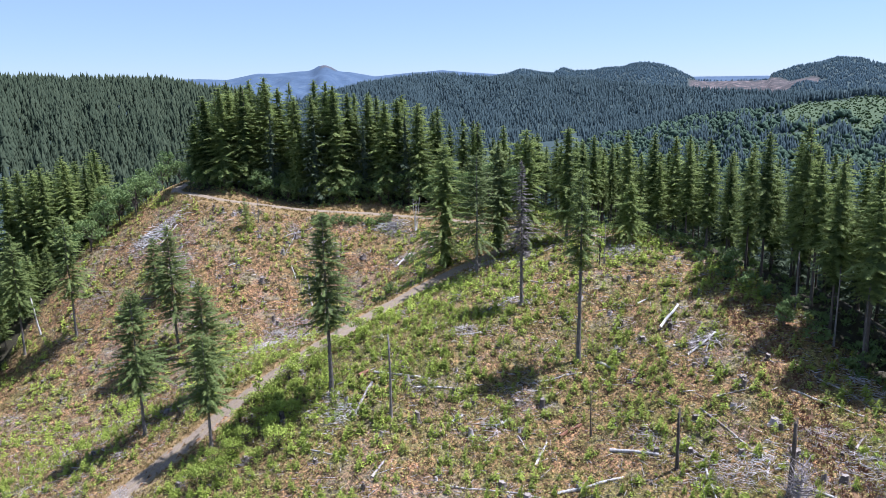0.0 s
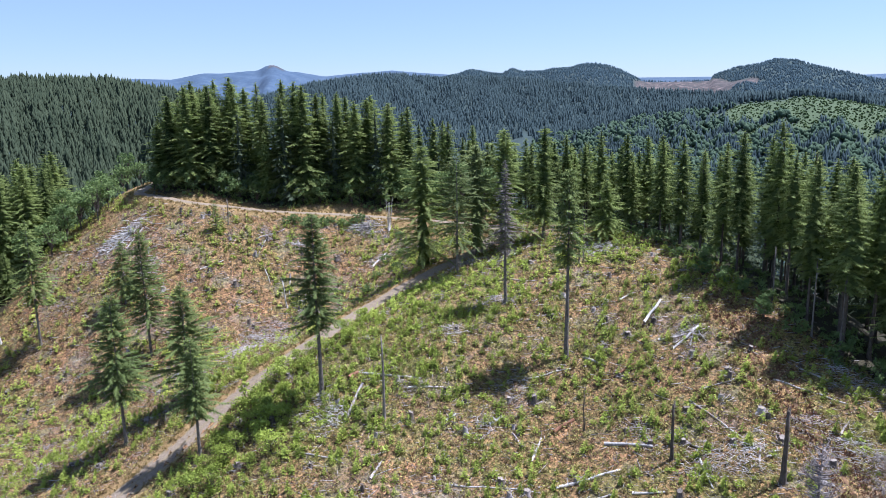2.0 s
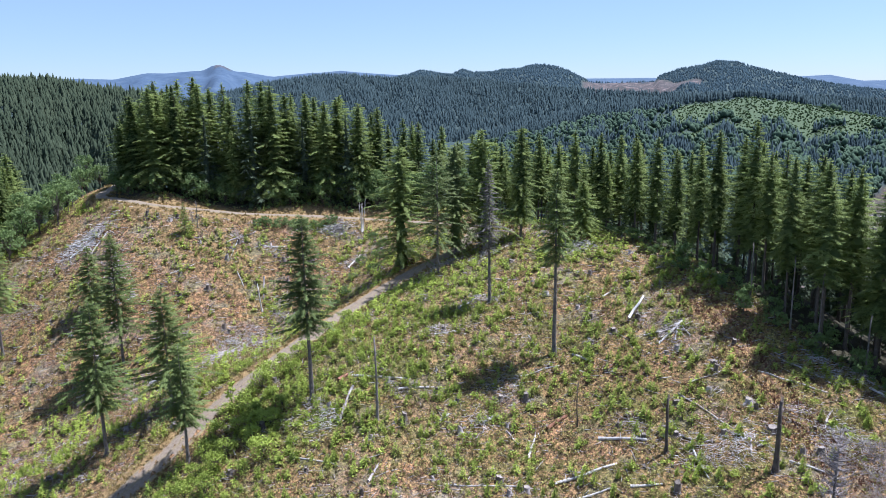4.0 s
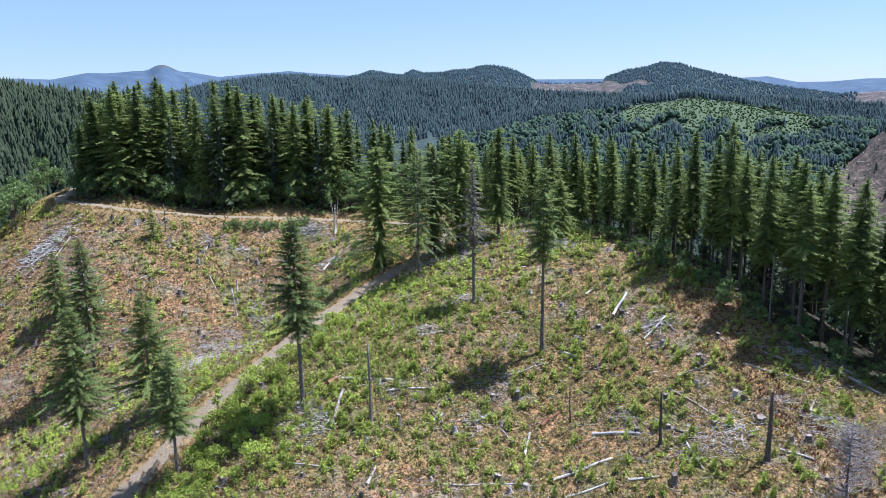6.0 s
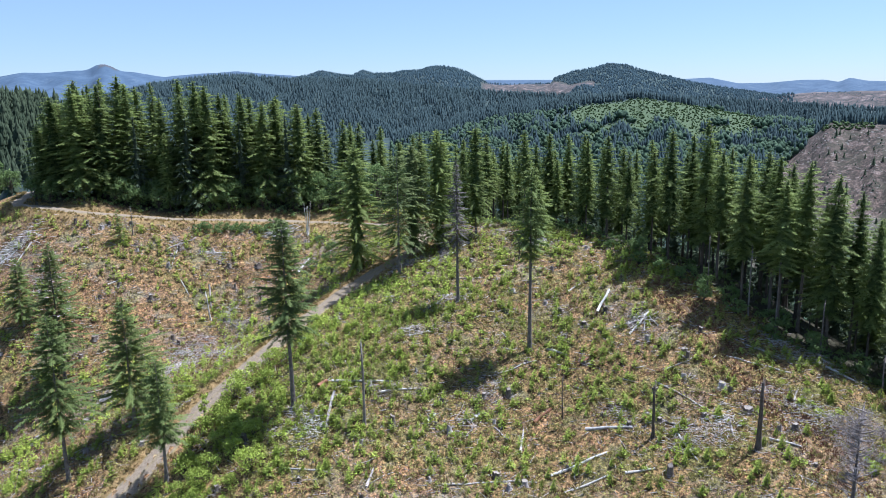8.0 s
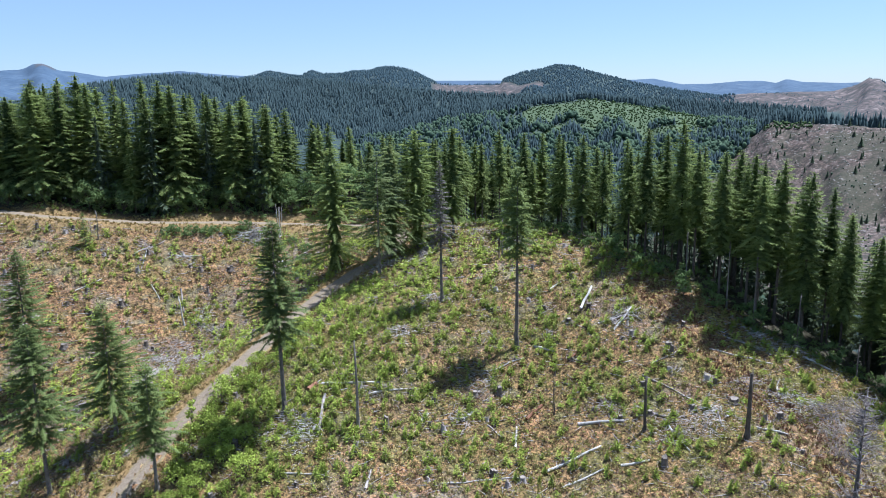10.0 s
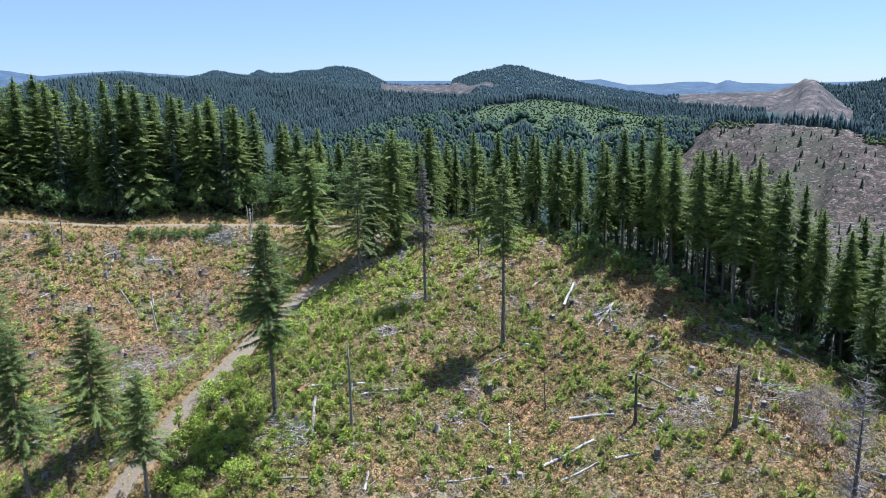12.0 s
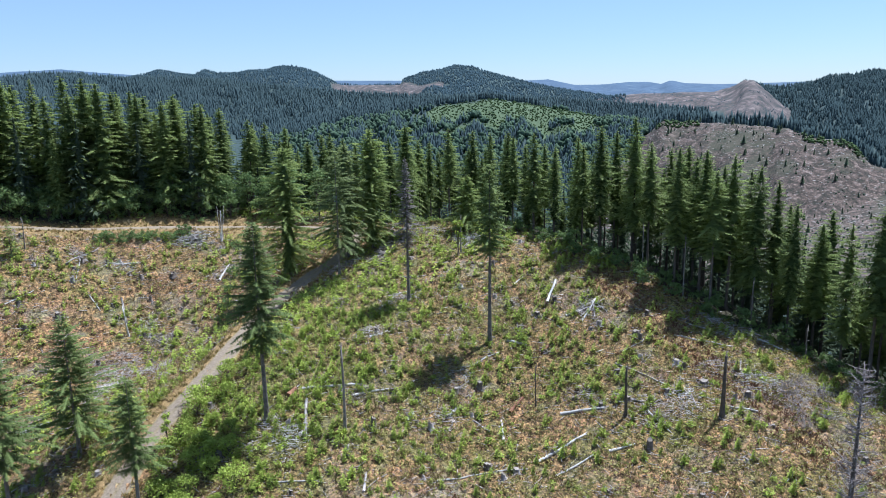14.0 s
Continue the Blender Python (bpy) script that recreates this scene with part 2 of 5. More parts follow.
# hill ranges: bearing, elevation seen from the hub, and range of the crest; then front slope, back slope, height of trees on the crest
HILLS = {
    "left": (((-60, 1.0, 900), (-31, 2.2, 900), (-28.8, 2.42, 950), (-25.7, 2.34, 1000), (-19.3, 2.2, 1050), (-17.8, 1.8, 950), (-15, 1.4, 760), (-12, 0.7, 640), (-8, -3, 560), (-4, -9, 520)), 0.16, 0.3, 13),
    "middle": (((-20, -2, 2500), (-9.5, 0.9, 2500), (-7.7, 1.25, 2500), (-5.5, 1.78, 2550), (-1.5, 2.31, 2600), (1.1, 2.36, 2650), (4.6, 2.02, 2600), (8.1, 2.05, 2550), (11.6, 1.77, 2500), (14.9, 1.35, 2400), (20.2, 0.85, 2350), (26, 0.5, 2300), (36, 0.1, 2300), (50, -1, 2300)), 0.19, 0.3, 22),
    "domes": (((-2, 1.5, 3600), (3.8, 1.8, 3600), (5.8, 2.11, 3600), (6.8, 2.46, 3600), (8.5, 2.13, 3600), (9.2, 2.05, 3600), (10.0, 2.45, 3600), (10.85, 2.21, 3600), (12.3, 2.18, 3600), (13.2, 2.39, 3600), (14.4, 2.38, 3600), (15.4, 2.63, 3600), (16.4, 2.65, 3600), (17.5, 2.46, 3600), (18.7, 1.9, 3600), (19.9, 1.27, 3600), (21.3, 1.2, 3600), (24.6, 1.2, 3600), (24.9, 1.55, 3600), (26.5, 2.08, 3600), (28.0, 2.28, 3600), (29.1, 2.55, 3600), (30.3, 2.44, 3600), (31.7, 1.92, 3600), (33.5, 1.52, 3600), (34.8, 1.11, 3600), (37.4, 0.6, 3600), (44, -0.5, 3600)), 0.13, 0.3, 12),
    "far": (((-60, 1.4, 4550), (-22, 1.9, 4550), (-17.8, 1.98, 4550), (-15.8, 1.9, 4550), (-13.6, 2.34, 4550), (-12.2, 2.32, 4550), (-10.3, 2.48, 4550), (-9.75, 2.48, 4550), (-9.2, 2.71, 4550), (-8.9, 2.9, 4550), (-8.3, 2.9, 4550), (-7.4, 2.43, 4550), (-6.6, 2.37, 4550), (-4.6, 2.01, 4550), (-3.7, 2.1, 4550), (-1.9, 2.25, 4550), (-0.9, 2.28, 4550), (0.5, 2.4, 4550), (1.6, 2.29, 4550), (2.5, 2.2, 4550), (10, 1.6, 4550), (34.8, 1.2, 4550), (36.3, 1.25, 4550), (38.3, 0.79, 4550), (40.4, 0.78, 4550), (42.4, 0.92, 4550), (43.8, 0.9, 4550), (44.75, 0.72, 4550), (45.4, 0.99, 4550), (46.4, 0.75, 4550), (48.9, 0.62, 4550), (60, 0.7, 4550)), 0.12, 0.3, 4),
    "green": (((10, -2.5, 1650), (21.2, -0.15, 1650), (23.8, 0.1, 1650), (28.1, 0.43, 1640), (31, 0.64, 1620), (33.8, 0.31, 1600), (36.1, -0.23, 1570), (39.9, -0.93, 1520), (43.5, -1.5, 1470), (48, -2.2, 1420), (54, -3.6, 1350)), 0.24, 0.35, 22),
    "cut": (((36, -9.5, 1350), (40.5, -6.2, 1350), (42.1, -4.2, 1350), (44.4, -2.1, 1340), (46.6, -2.2, 1320), (49, -2.25, 1290), (51.5, -2.5, 1260), (53.1, -2.65, 1240), (54.5, -3.25, 1210), (57, -3.6, 1190), (58.5, -5.1, 1170), (62, -6.2, 1150), (75, -7.5, 1150)), 0.42, 0.3, 0),
    "bare": (((36, -0.9, 2750), (41.4, -0.12, 2750), (43.2, 0.0, 2750), (45.8, 0.02, 2750), (48.4, 0.04, 2750), (49.8, 0.49, 2720), (50.4, 0.86, 2700), (51.0, 0.8, 2650), (53.3, -1.2, 2500), (55, -2.6, 2450), (60, -3.4, 2400)), 0.17, 0.3, 0),
    "right": (((48, -1.6, 2950), (49.6, 0.2, 2950), (50.4, 0.91, 2950), (51.8, 0.55, 2950), (52.8, 0.46, 2950), (54.9, 0.74, 2950), (56, 1.16, 2950), (57.3, 1.16, 2950), (58.2, 1.39, 2950), (64, 1.2, 2950), (80, 1.5, 2600)), 0.16, 0.3, 16),
}


def smooth(a, b, x):
    t = np.clip((x - a) / (b - a), 0, 1)
    return t * t * (3 - 2 * t)


def wave(x, y, size, seed):
    """Soft unevenness between -1 and 1, a few sines a size."""
    r = np.random.default_rng(seed)
    z = 0
    for _ in range(6):
        a, p, f = r.uniform(0, 6.28), r.uniform(0, 6.28), r.uniform(0.6, 1.7) / size * 6.28
        z = z + np.sin((x * math.cos(a) + y * math.sin(a)) * f + p)
    return z / 3.5


def near_land(x, y):
    u, v = np.clip(x, -150, 130) / 60, (np.clip(y, 5, 290) - 130) / 60
    z, k = 0, 0
    for i in range(4):
        for j in range(4 - i):
            z = z + CUBIC[k] * u ** i * v ** j
            k += 1
    for a, b, h in KNOLLS:
        z = z + h * np.exp(-((x - a) ** 2 + (y - b) ** 2) / 512.0)
    return z


def polar(x, y):
    return np.hypot(x - HUB[0], y - HUB[1]), np.degrees(np.arctan2(x - HUB[0], y - HUB[1]))


def hill(name, r, az):
    rows, front, back, trees = HILLS[name]
    t = np.array(rows)
    rc = np.interp(az, t[:, 0], t[:, 2])
    crest = EYE_Z + rc * np.tan(np.radians(np.interp(az, t[:, 0], t[:, 1]))) - trees
    inside = smooth(t[0, 0] - 14, t[0, 0], az) * smooth(t[-1, 0] + 14, t[-1, 0], az)
    d = r - rc
    h = crest - front * np.sqrt(np.maximum(-d, 0) ** 2 + 900) - back * np.maximum(d, 0) + front * 30
    return np.where(inside > 0, -160 + (h + 160) * inside, -400), rc


def far_land(x, y):
    r, az = polar(x, y)
    gully = wave(az * 14, r * 0.12, 60, 3) * 9 * smooth(300, 700, r) + wave(az * 30, r * 0.2, 60, 4) * 4 * smooth(300, 700, r)
    z = -95 - 20 * wave(x, y, 900, 5)
    z = np.maximum(z, -40 - 0.10 * np.maximum(r - 150, 0))
    # country behind and beside, out of view
    z = np.maximum(z, np.where(np.abs(az) > 70, -60 + 0.10 * np.minimum(r, 1500) + 25 * wave(x, y, 700, 6), -400))
    which = np.full(np.shape(r), -1)
    for k, name in enumerate(HILLS):
        h, rc = hill(name, r, az)
        h = h + gully * np.clip((rc - r) / 250, 0, 1) * (1.8 if name == "bare" else 1.3)
        which = np.where((h > z) & (r < rc + 60), k, which)
        z = np.maximum(z, h)
    return z, which


def near_weight(x, y):
    dx = np.maximum(np.maximum(-125 - x, x - 105), 0)
    dy = np.maximum(np.maximum(15 - y, y - 250), 0)
    return 1 - smooth(0, 90, np.hypot(dx, dy))


def spline(points, step=1.5):
    p = [Vector(q) for q in points]
    out = []
    for i in range(1, len(p) - 2):
        a, b, c, d = p[i - 1:i + 3]
        k = max(2, int((c - b).length / step))
        for s in range(k):
            t = s / k
            out.append(0.5 * (2 * b + (c - a) * t + (2 * a - 5 * b + 4 * c - d) * t * t + (3 * b - a - 3 * c + d) * t ** 3))
    return np.array(out)


ROAD_LINE = spline(ROAD)
ROAD_Z = near_land(ROAD_LINE[:, 0], ROAD_LINE[:, 1])
for _ in range(4):
    ROAD_Z[1:-1] = (ROAD_Z[:-2] + ROAD_Z[1:-1] + ROAD_Z[2:]) / 3


def road_distance(x, y):
    x, y = np.atleast_1d(x), np.atleast_1d(y)
    best, z = np.full(x.shape, 1e9), np.zeros(x.shape)
    for (a, b), h in zip(ROAD_LINE, ROAD_Z):
        d = np.hypot(x - a, y - b)
        z = np.where(d < best, h, z)
        best = np.minimum(best, d)
    return best, z


def land(x, y):
    """Height of the ground."""
    x, y = np.atleast_1d(np.asarray(x, float)), np.atleast_1d(np.asarray(y, float))
    w = near_weight(x, y)
    n = near_land(x, y) + 0.35 * wave(x, y, 17, 1) + 0.14 * wave(x, y, 5, 2)
    d, rz = road_distance(x, y)
    k = 1 - smooth(2.2, 5.5, d)
    n = n * (1 - k) + (rz + 0.05 * wave(x, y, 6, 8)) * k
    return w * n + (1 - w) * far_land(x, y)[0]


def land1(x, y):
    return float(land(x, y)[0])


# edge of the standing wood on the knoll's far side: y, x
EDGE = np.array(((20, 80), (60, 71), (75, 70), (82, 69), (86, 65.5), (89, 62.5), (93, 59.5), (101, 57.5), (110, 56.5), (120, 55.5), (134, 53), (145, 49.5), (157, 42), (165, 39), (180, 34), (195, 32), (260, 30)))


def wooded(x, y):
    """How far inside the standing woods a place lies, in metres; below 0 in the clearing."""
    right = x - np.interp(y, EDGE[:, 0], EDGE[:, 1])
    back = np.minimum(y - 203.5 - 2.0 * np.sin(x * 0.2) - 0.005 * np.maximum(-x - 40, 0) ** 2, x + 84)
    left = np.minimum(np.interp(y, (140, 160, 180, 205, 240), (-114, -109, -105, -99, -108)) - x, y - 120)
    return np.maximum(np.maximum(right, back), left)


# trodden line along the wood's edge
TRACK = np.array(((45, 58), (46, 66), (47.1, 74.7), (48.2, 83.1), (48.4, 89.2), (48.2, 95.8), (48.4, 102), (48.6, 106), (47.6, 112)))


def lushness(x, y):
    """Where shrubs have come up in the clearing: 0 to 1."""
    g = 0.46 + 0.30 * wave(x, y, 34, 11) + 0.28 * wave(x, y, 12, 12)
    bowl = smooth(-14, -34, x) * smooth(128, 150, y)
    g = g - 0.14 * bowl
    d, _ = road_distance(x, y)
    bank = np.exp(-((x + 24) ** 2 + (y - 110) ** 2) / 190) + np.exp(-((x + 10) ** 2 + (y - 123) ** 2) / 140) + 0.7 * np.exp(-((x - 10) ** 2 + (y - 132) ** 2) / 200)
    off = smooth(1.2, 3.5, np.abs(x - np.interp(y, TRACK[:, 1], TRACK[:, 0])) + 10 * (y > 114))
    return np.clip(g + 0.9 * bank, 0, 1) * smooth(2.5, 4.0, d) * off


def mesh_from(name, verts, faces, tone=None, attrs=None, smooth_faces=False):
    """A mesh from arrays of vertices and of triangles or quads, with the tone of each vertex."""
    verts, faces = np.asarray(verts, np.float32), np.asarray(faces, np.int32)
    me = bpy.data.meshes.new(name)
    me.vertices.add(len(verts))
    me.vertices.foreach_set("co", verts.ravel())
    k = faces.shape[1]
    me.loops.add(faces.size)
    me.loops.foreach_set("vertex_index", faces.ravel())
    me.polygons.add(len(faces))
    me.polygons.foreach_set("loop_start", np.arange(0, faces.size, k, dtype=np.int32))
    me.polygons.foreach_set("loop_total", np.full(len(faces), k, np.int32))
    if smooth_faces:
        me.polygons.foreach_set("use_smooth", np.ones(len(faces), bool))
    if tone is not None:
        me.attributes.new("tone", "FLOAT", "POINT").data.foreach_set("value", np.asarray(tone, np.float32))
    me.update(calc_edges=True)
    return me


def felled_strip(r, az):
    """The strip of felled wood below the saddle of the distant hills."""
    rise = np.degrees(np.arctan2(hill("domes", r, az)[0] - EYE_Z, r))
    return (az > 19.2) & (az < 28) & (r > 2850) & (rise < 1.14 + 0.07 * wave(az, r * 0, 3, 9)) & (r < 3590)


def felled_side(x, y, z):
    """Felled side of the hill across the valley; slanting edge fitted to the camera's view."""
    r, az = polar(x, y)
    rise = np.degrees(np.arctan2(z - EYE_Z, r))
    return (az > 40.4 + 0.93 * (rise + 6.5)) & (r > 430) & (r < 1420) & (rise < -1.9)


def young_growth(r, az, x, y):
    """The glade of young growth on the ridge beyond the valley, with an uneven edge."""
    n = 1.2 * wave(x, y, 130, 25)
    return (az > 26.5 + n) & (az < 40 - n) & (r > 1380 + 70 * n) & (r < 1590 - 5 * np.maximum(az - 32, 0))


def ground():
    az = np.concatenate([np.arange(-180, -42, 3.0), np.arange(-42, 68, 0.3), np.arange(68, 180, 3.0)])
    r = [0.02, 16, 28, 38, 46]
    while r[-1] < 245:
        r.append(r[-1] + 1.1)
    while r[-1] < 4950:
        r.append(r[-1] * 1.016)
    r = np.array(r)
    A, R = np.meshgrid(np.radians(az), r)
    x, y = (HUB[0] + R * np.sin(A)).ravel(), (HUB[1] + R * np.cos(A)).ravel()
    z = land(x, y)
    na, nr = len(az), len(r)
    i = np.arange(nr - 1)[:, None] * na
    j = np.arange(na)[None, :]
    j2 = (j + 1) % na
    quads = np.stack([i + j, i + j2, i + na + j2, i + na + j], -1).reshape(-1, 4)
    verts = np.column_stack([x, y, z])
    me = mesh_from("ground", verts, quads, smooth_faces=True)
    rr, aa = polar(x, y)
    w = near_weight(x, y)
    inside = wooded(x, y)
    clear = w * smooth(1.5, -2.5, inside)
    which = far_land(x, y)[1]
    names = list(HILLS)
    cut = np.zeros(len(x))
    cut = np.maximum(cut, (felled_side(x, y, z) | ((which == names.index("cut")) & (aa > 43))).astype(float))
    cut = np.maximum(cut, (which == names.index("bare")).astype(float))
    cut = np.maximum(cut, ((which == names.index("domes")) & felled_strip(rr, aa)).astype(float))
    cut = np.maximum(cut, ((which == names.index("far")) & (aa > -8.9) & (aa < -7.6) & (rr > 4250)).astype(float))
    lush = np.where(w > 0, lushness(x, y), 0) * w
    col = np.column_stack([clear, cut, lush, np.ones(len(x))]).astype(np.float32)
    me.attributes.new("cover", "FLOAT_COLOR", "POINT").data.foreach_set("color", col.ravel())
    scar = (which == names.index("bare")) | ((which == names.index("domes")) & felled_strip(rr, aa)) | ((which == names.index("far")) & (aa > -8.9) & (aa < -7.6) & (rr > 4250))
    me.attributes.new("scar", "FLOAT", "POINT").data.foreach_set("value", scar.astype(np.float32))
    me.attributes.new("glade", "FLOAT", "POINT").data.foreach_set("value", (young_growth(rr, aa, x, y) & (which == names.index("green"))).astype(np.float32))
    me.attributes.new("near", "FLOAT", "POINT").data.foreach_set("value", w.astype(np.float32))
    # strength of the painted blue haze, growing with distance
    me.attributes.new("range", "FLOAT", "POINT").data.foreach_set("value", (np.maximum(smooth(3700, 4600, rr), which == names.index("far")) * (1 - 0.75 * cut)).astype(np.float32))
    d, side = np.full(len(x), 1e9), np.zeros(len(x))
    for a, b in ROAD_LINE[::2]:
        q = np.hypot(x - a, y - b)
        side = np.where(q < d, x < a, side)
        d = np.minimum(d, q)
    straw = smooth(1.4, 2.2, d) * smooth(6.0, 4.2, d + 0.6 * wave(x, y, 4, 13)) * np.where(y > 188, 0.9, 0.15 + 0.8 * side)
    me.attributes.new("verge", "FLOAT", "POINT").data.foreach_set("value", straw.astype(np.float32))
    trod = np.exp(-((x - np.interp(y, TRACK[:, 1], TRACK[:, 0])) / 1.9) ** 2) * smooth(50, 60, y) * smooth(121, 112, y)
    me.attributes.new("trod", "FLOAT", "POINT").data.foreach_set("value", np.clip(trod * 0.75, 0, 0.7).astype(np.float32))
    me.materials.append(M_GROUND)
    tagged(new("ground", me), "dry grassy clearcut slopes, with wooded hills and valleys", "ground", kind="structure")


ground()


def road():
    line = ROAD_LINE
    t = np.gradient(line, axis=0)
    t /= np.linalg.norm(t, axis=1)[:, None]
    nrm = np.column_stack([-t[:, 1], t[:, 0]])
    offs = np.linspace(-1, 1, 11)
    verts, edge = [], []
    for k, (p, q) in enumerate(zip(line, nrm)):
        wide = 1.95 + 0.2 * math.sin(k * 0.35) + 0.12 * math.sin(k * 1.1)
        for o in offs:
            c = p + q * o * wide
            crown = 0.07 * (1 - o * o) - 0.05 * math.exp(-((abs(o) - 0.5) / 0.16) ** 2)
            verts.append((c[0], c[1], crown - (0.12 if abs(o) > 0.95 else 0)))
            edge.append(max(smooth(0.72, 1.0, abs(o)), 0.38 * float(abs(o) < 0.15)))
    verts = np.array(verts)
    verts[:, 2] += land(verts[:, 0], verts[:, 1]) + 0.10
    m = len(offs)
    faces = [(a * m + b, a * m + b + 1, (a + 1) * m + b + 1, (a + 1) * m + b) for a in range(len(line) - 1) for b in range(m - 1)]
    me = mesh_from("road", verts, np.array(faces)[:, ::-1], smooth_faces=True)
    me.attributes.new("edge", "FLOAT", "POINT").data.foreach_set("value", np.array(edge, np.float32))
    me.materials.append(M_ROAD)
    tagged(new("road", me), "single-lane gravel forest road with grassy verges", "road", kind="structure")


road()


# ---- building parts ----
def part(name, me, mat, parent, label=""):
    """Links a mesh as one part under a thing."""
    if not me.materials:
        me.materials.append(mat)
    ob = new(name, me)
    ob.parent = parent
    return tagged(ob, label)


def thing(name, x, y, label, category, group="", turn=0.0, z=None):
    ob = new(name)
    ob.matrix_basis = pose(x, y, land1(x, y) if z is None else z, 0, 0, turn)
    return tagged(ob, label, category, group)


def tube(points, radii, sides=7, rough=0.0, seed=0, cap=True):
    """A tapered, slightly uneven tube along points: vertices and triangles."""
    r = np.random.default_rng(seed)
    p = np.array(points, float)
    d = np.gradient(p, axis=0)
    d /= np.linalg.norm(d, axis=1)[:, None]
    ref = np.array((0.0, 0.0, 1.0)) if abs(d[0, 2]) < 0.8 else np.array((1.0, 0.0, 0.0))
    u = np.cross(d, ref)
    u /= np.linalg.norm(u, axis=1)[:, None]
    v = np.cross(d, u)
    a = np.arange(sides) / sides * 6.2832
    ring = 1 + rough * r.uniform(-1, 1, (len(p), sides))
    rad = np.array(radii, float)[:, None] * ring
    verts = p[:, None] + (np.cos(a)[None, :, None] * u[:, None] + np.sin(a)[None, :, None] * v[:, None]) * rad[:, :, None]
    verts = verts.reshape(-1, 3)
    f = []
    for i in range(len(p) - 1):
        for j in range(sides):
            k = (j + 1) % sides
            f += [(i * sides + j, i * sides + k, (i + 1) * sides + k), (i * sides + j, (i + 1) * sides + k, (i + 1) * sides + j)]
    if cap:
        for i, c in ((0, p[0]), (len(p) - 1, p[-1])):
            verts = np.vstack([verts, c])
            f += [(i * sides + j, i * sides + (j + 1) % sides, len(verts) - 1) for j in range(sides)]
    return verts, np.array(f)


def join(pieces):
    """Several (vertices, triangles) as one."""
    vs, fs, n = [], [], 0
    for v, f in pieces:
        vs.append(v)
        fs.append(np.asarray(f) + n)
        n += len(v)
    return np.vstack(vs), np.vstack(fs)


def fir_crown(r, height, base, radius, per_whorl=7, step=0.55, fullness=1.0, spray=0.8, shade_core=False, taper=0.9, hang=0.6, ragged=0.2, droop=1.0):
    """Whorls of drooping boughs, each a fan of pointed sprays: vertices, triangles, tone."""
    tris, tones = [], []
    up = np.array((0.0, 0.0, 1.0))
    h = base
    while h < height - 0.3:
        s = (h - base) / (height - base)
        reach = radius * (1 - s) ** taper * (0.62 + 0.38 * min(1.0, s / 0.15)) * r.uniform(1 - ragged, 1 + 0.8 * ragged) + 0.14
        count = max(3, round(per_whorl * (0.5 + 0.5 * reach / radius)))
        start, heavy = r.uniform(0, 6.283), r.uniform(0, 6.283)
        for b in range(count):
            if r.random() > fullness:
                continue
            phi = start + (b + r.uniform(-0.35, 0.35)) * 6.283 / count
            length = reach * r.uniform(0.7 - ragged, 1.12 + 0.5 * ragged) * (1 + 0.1 * math.cos(phi - heavy))
            out, side = np.array((math.cos(phi), math.sin(phi), 0.0)), np.array((-math.sin(phi), math.cos(phi), 0.0))
            z0 = h + r.uniform(-0.4, 0.4) * step
            rise, sag = 0.04 + 0.45 * s + r.uniform(-0.14, 0.14), r.uniform(0.18, 0.42) * droop
            k = max(2, int(length / (0.5 * spray)) + 1)
            u = np.linspace(0.2, 1.0, k)[:, None]
            p = out * length * u + up * (z0 + length * (rise * u - sag * u * u))
            t = out + up * (rise - 2 * sag * u)
            t = t / np.linalg.norm(t, axis=1)[:, None]
            half = t * 0.42 * max(length / k, 0.25 * spray)
            w = np.minimum(spray, 0.5 * length + 0.05) * (0.35 + 0.75 * np.sin(3.1416 * np.clip(0.12 + 0.78 * u, 0, 1)))
            # tone rises outwards and upwards, painting lit tips against a shaded inside
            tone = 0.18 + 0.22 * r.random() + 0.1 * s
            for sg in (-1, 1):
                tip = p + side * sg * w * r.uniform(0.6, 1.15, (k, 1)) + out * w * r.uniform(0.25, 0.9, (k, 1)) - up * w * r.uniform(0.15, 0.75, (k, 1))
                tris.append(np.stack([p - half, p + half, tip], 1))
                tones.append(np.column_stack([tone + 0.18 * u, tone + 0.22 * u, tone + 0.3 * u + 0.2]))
            hung = r.random(k) < hang
            if hung.any():
                q, g = p[hung], half[hung]
                n = len(q)
                tip = q + out * w[hung] * r.uniform(-0.1, 0.4, (n, 1)) + side * w[hung] * r.uniform(-0.5, 0.5, (n, 1)) - up * w[hung] * r.uniform(0.5, 1.05, (n, 1))
                tris.append(np.stack([q - g, q + g, tip], 1))
                tones.append(np.full((n, 3), tone) + 0.15 * u[hung])
            e = p[-1:]
            tris.append(np.stack([e - side * 0.22 * spray, e + side * 0.22 * spray, e + t[-1:] * 0.7 * spray], 1))
            tones.append(np.array([[tone + 0.3, tone + 0.3, tone + 0.5]]))
        if shade_core and r.random() < step / 1.0 and reach > 0.5:      # filler inside the crown, its inner shade painted as a dark tone
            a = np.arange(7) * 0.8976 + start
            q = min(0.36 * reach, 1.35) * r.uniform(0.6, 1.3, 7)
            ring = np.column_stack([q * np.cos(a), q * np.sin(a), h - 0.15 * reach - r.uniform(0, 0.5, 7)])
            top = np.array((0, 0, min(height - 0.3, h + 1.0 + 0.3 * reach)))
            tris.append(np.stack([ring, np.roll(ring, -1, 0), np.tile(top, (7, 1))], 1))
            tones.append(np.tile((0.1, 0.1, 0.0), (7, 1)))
        h += step * r.uniform(0.8, 1.2) * (1.0 - 0.4 * s)
    # leader
    a = np.array((0.0, 2.1, 4.2))
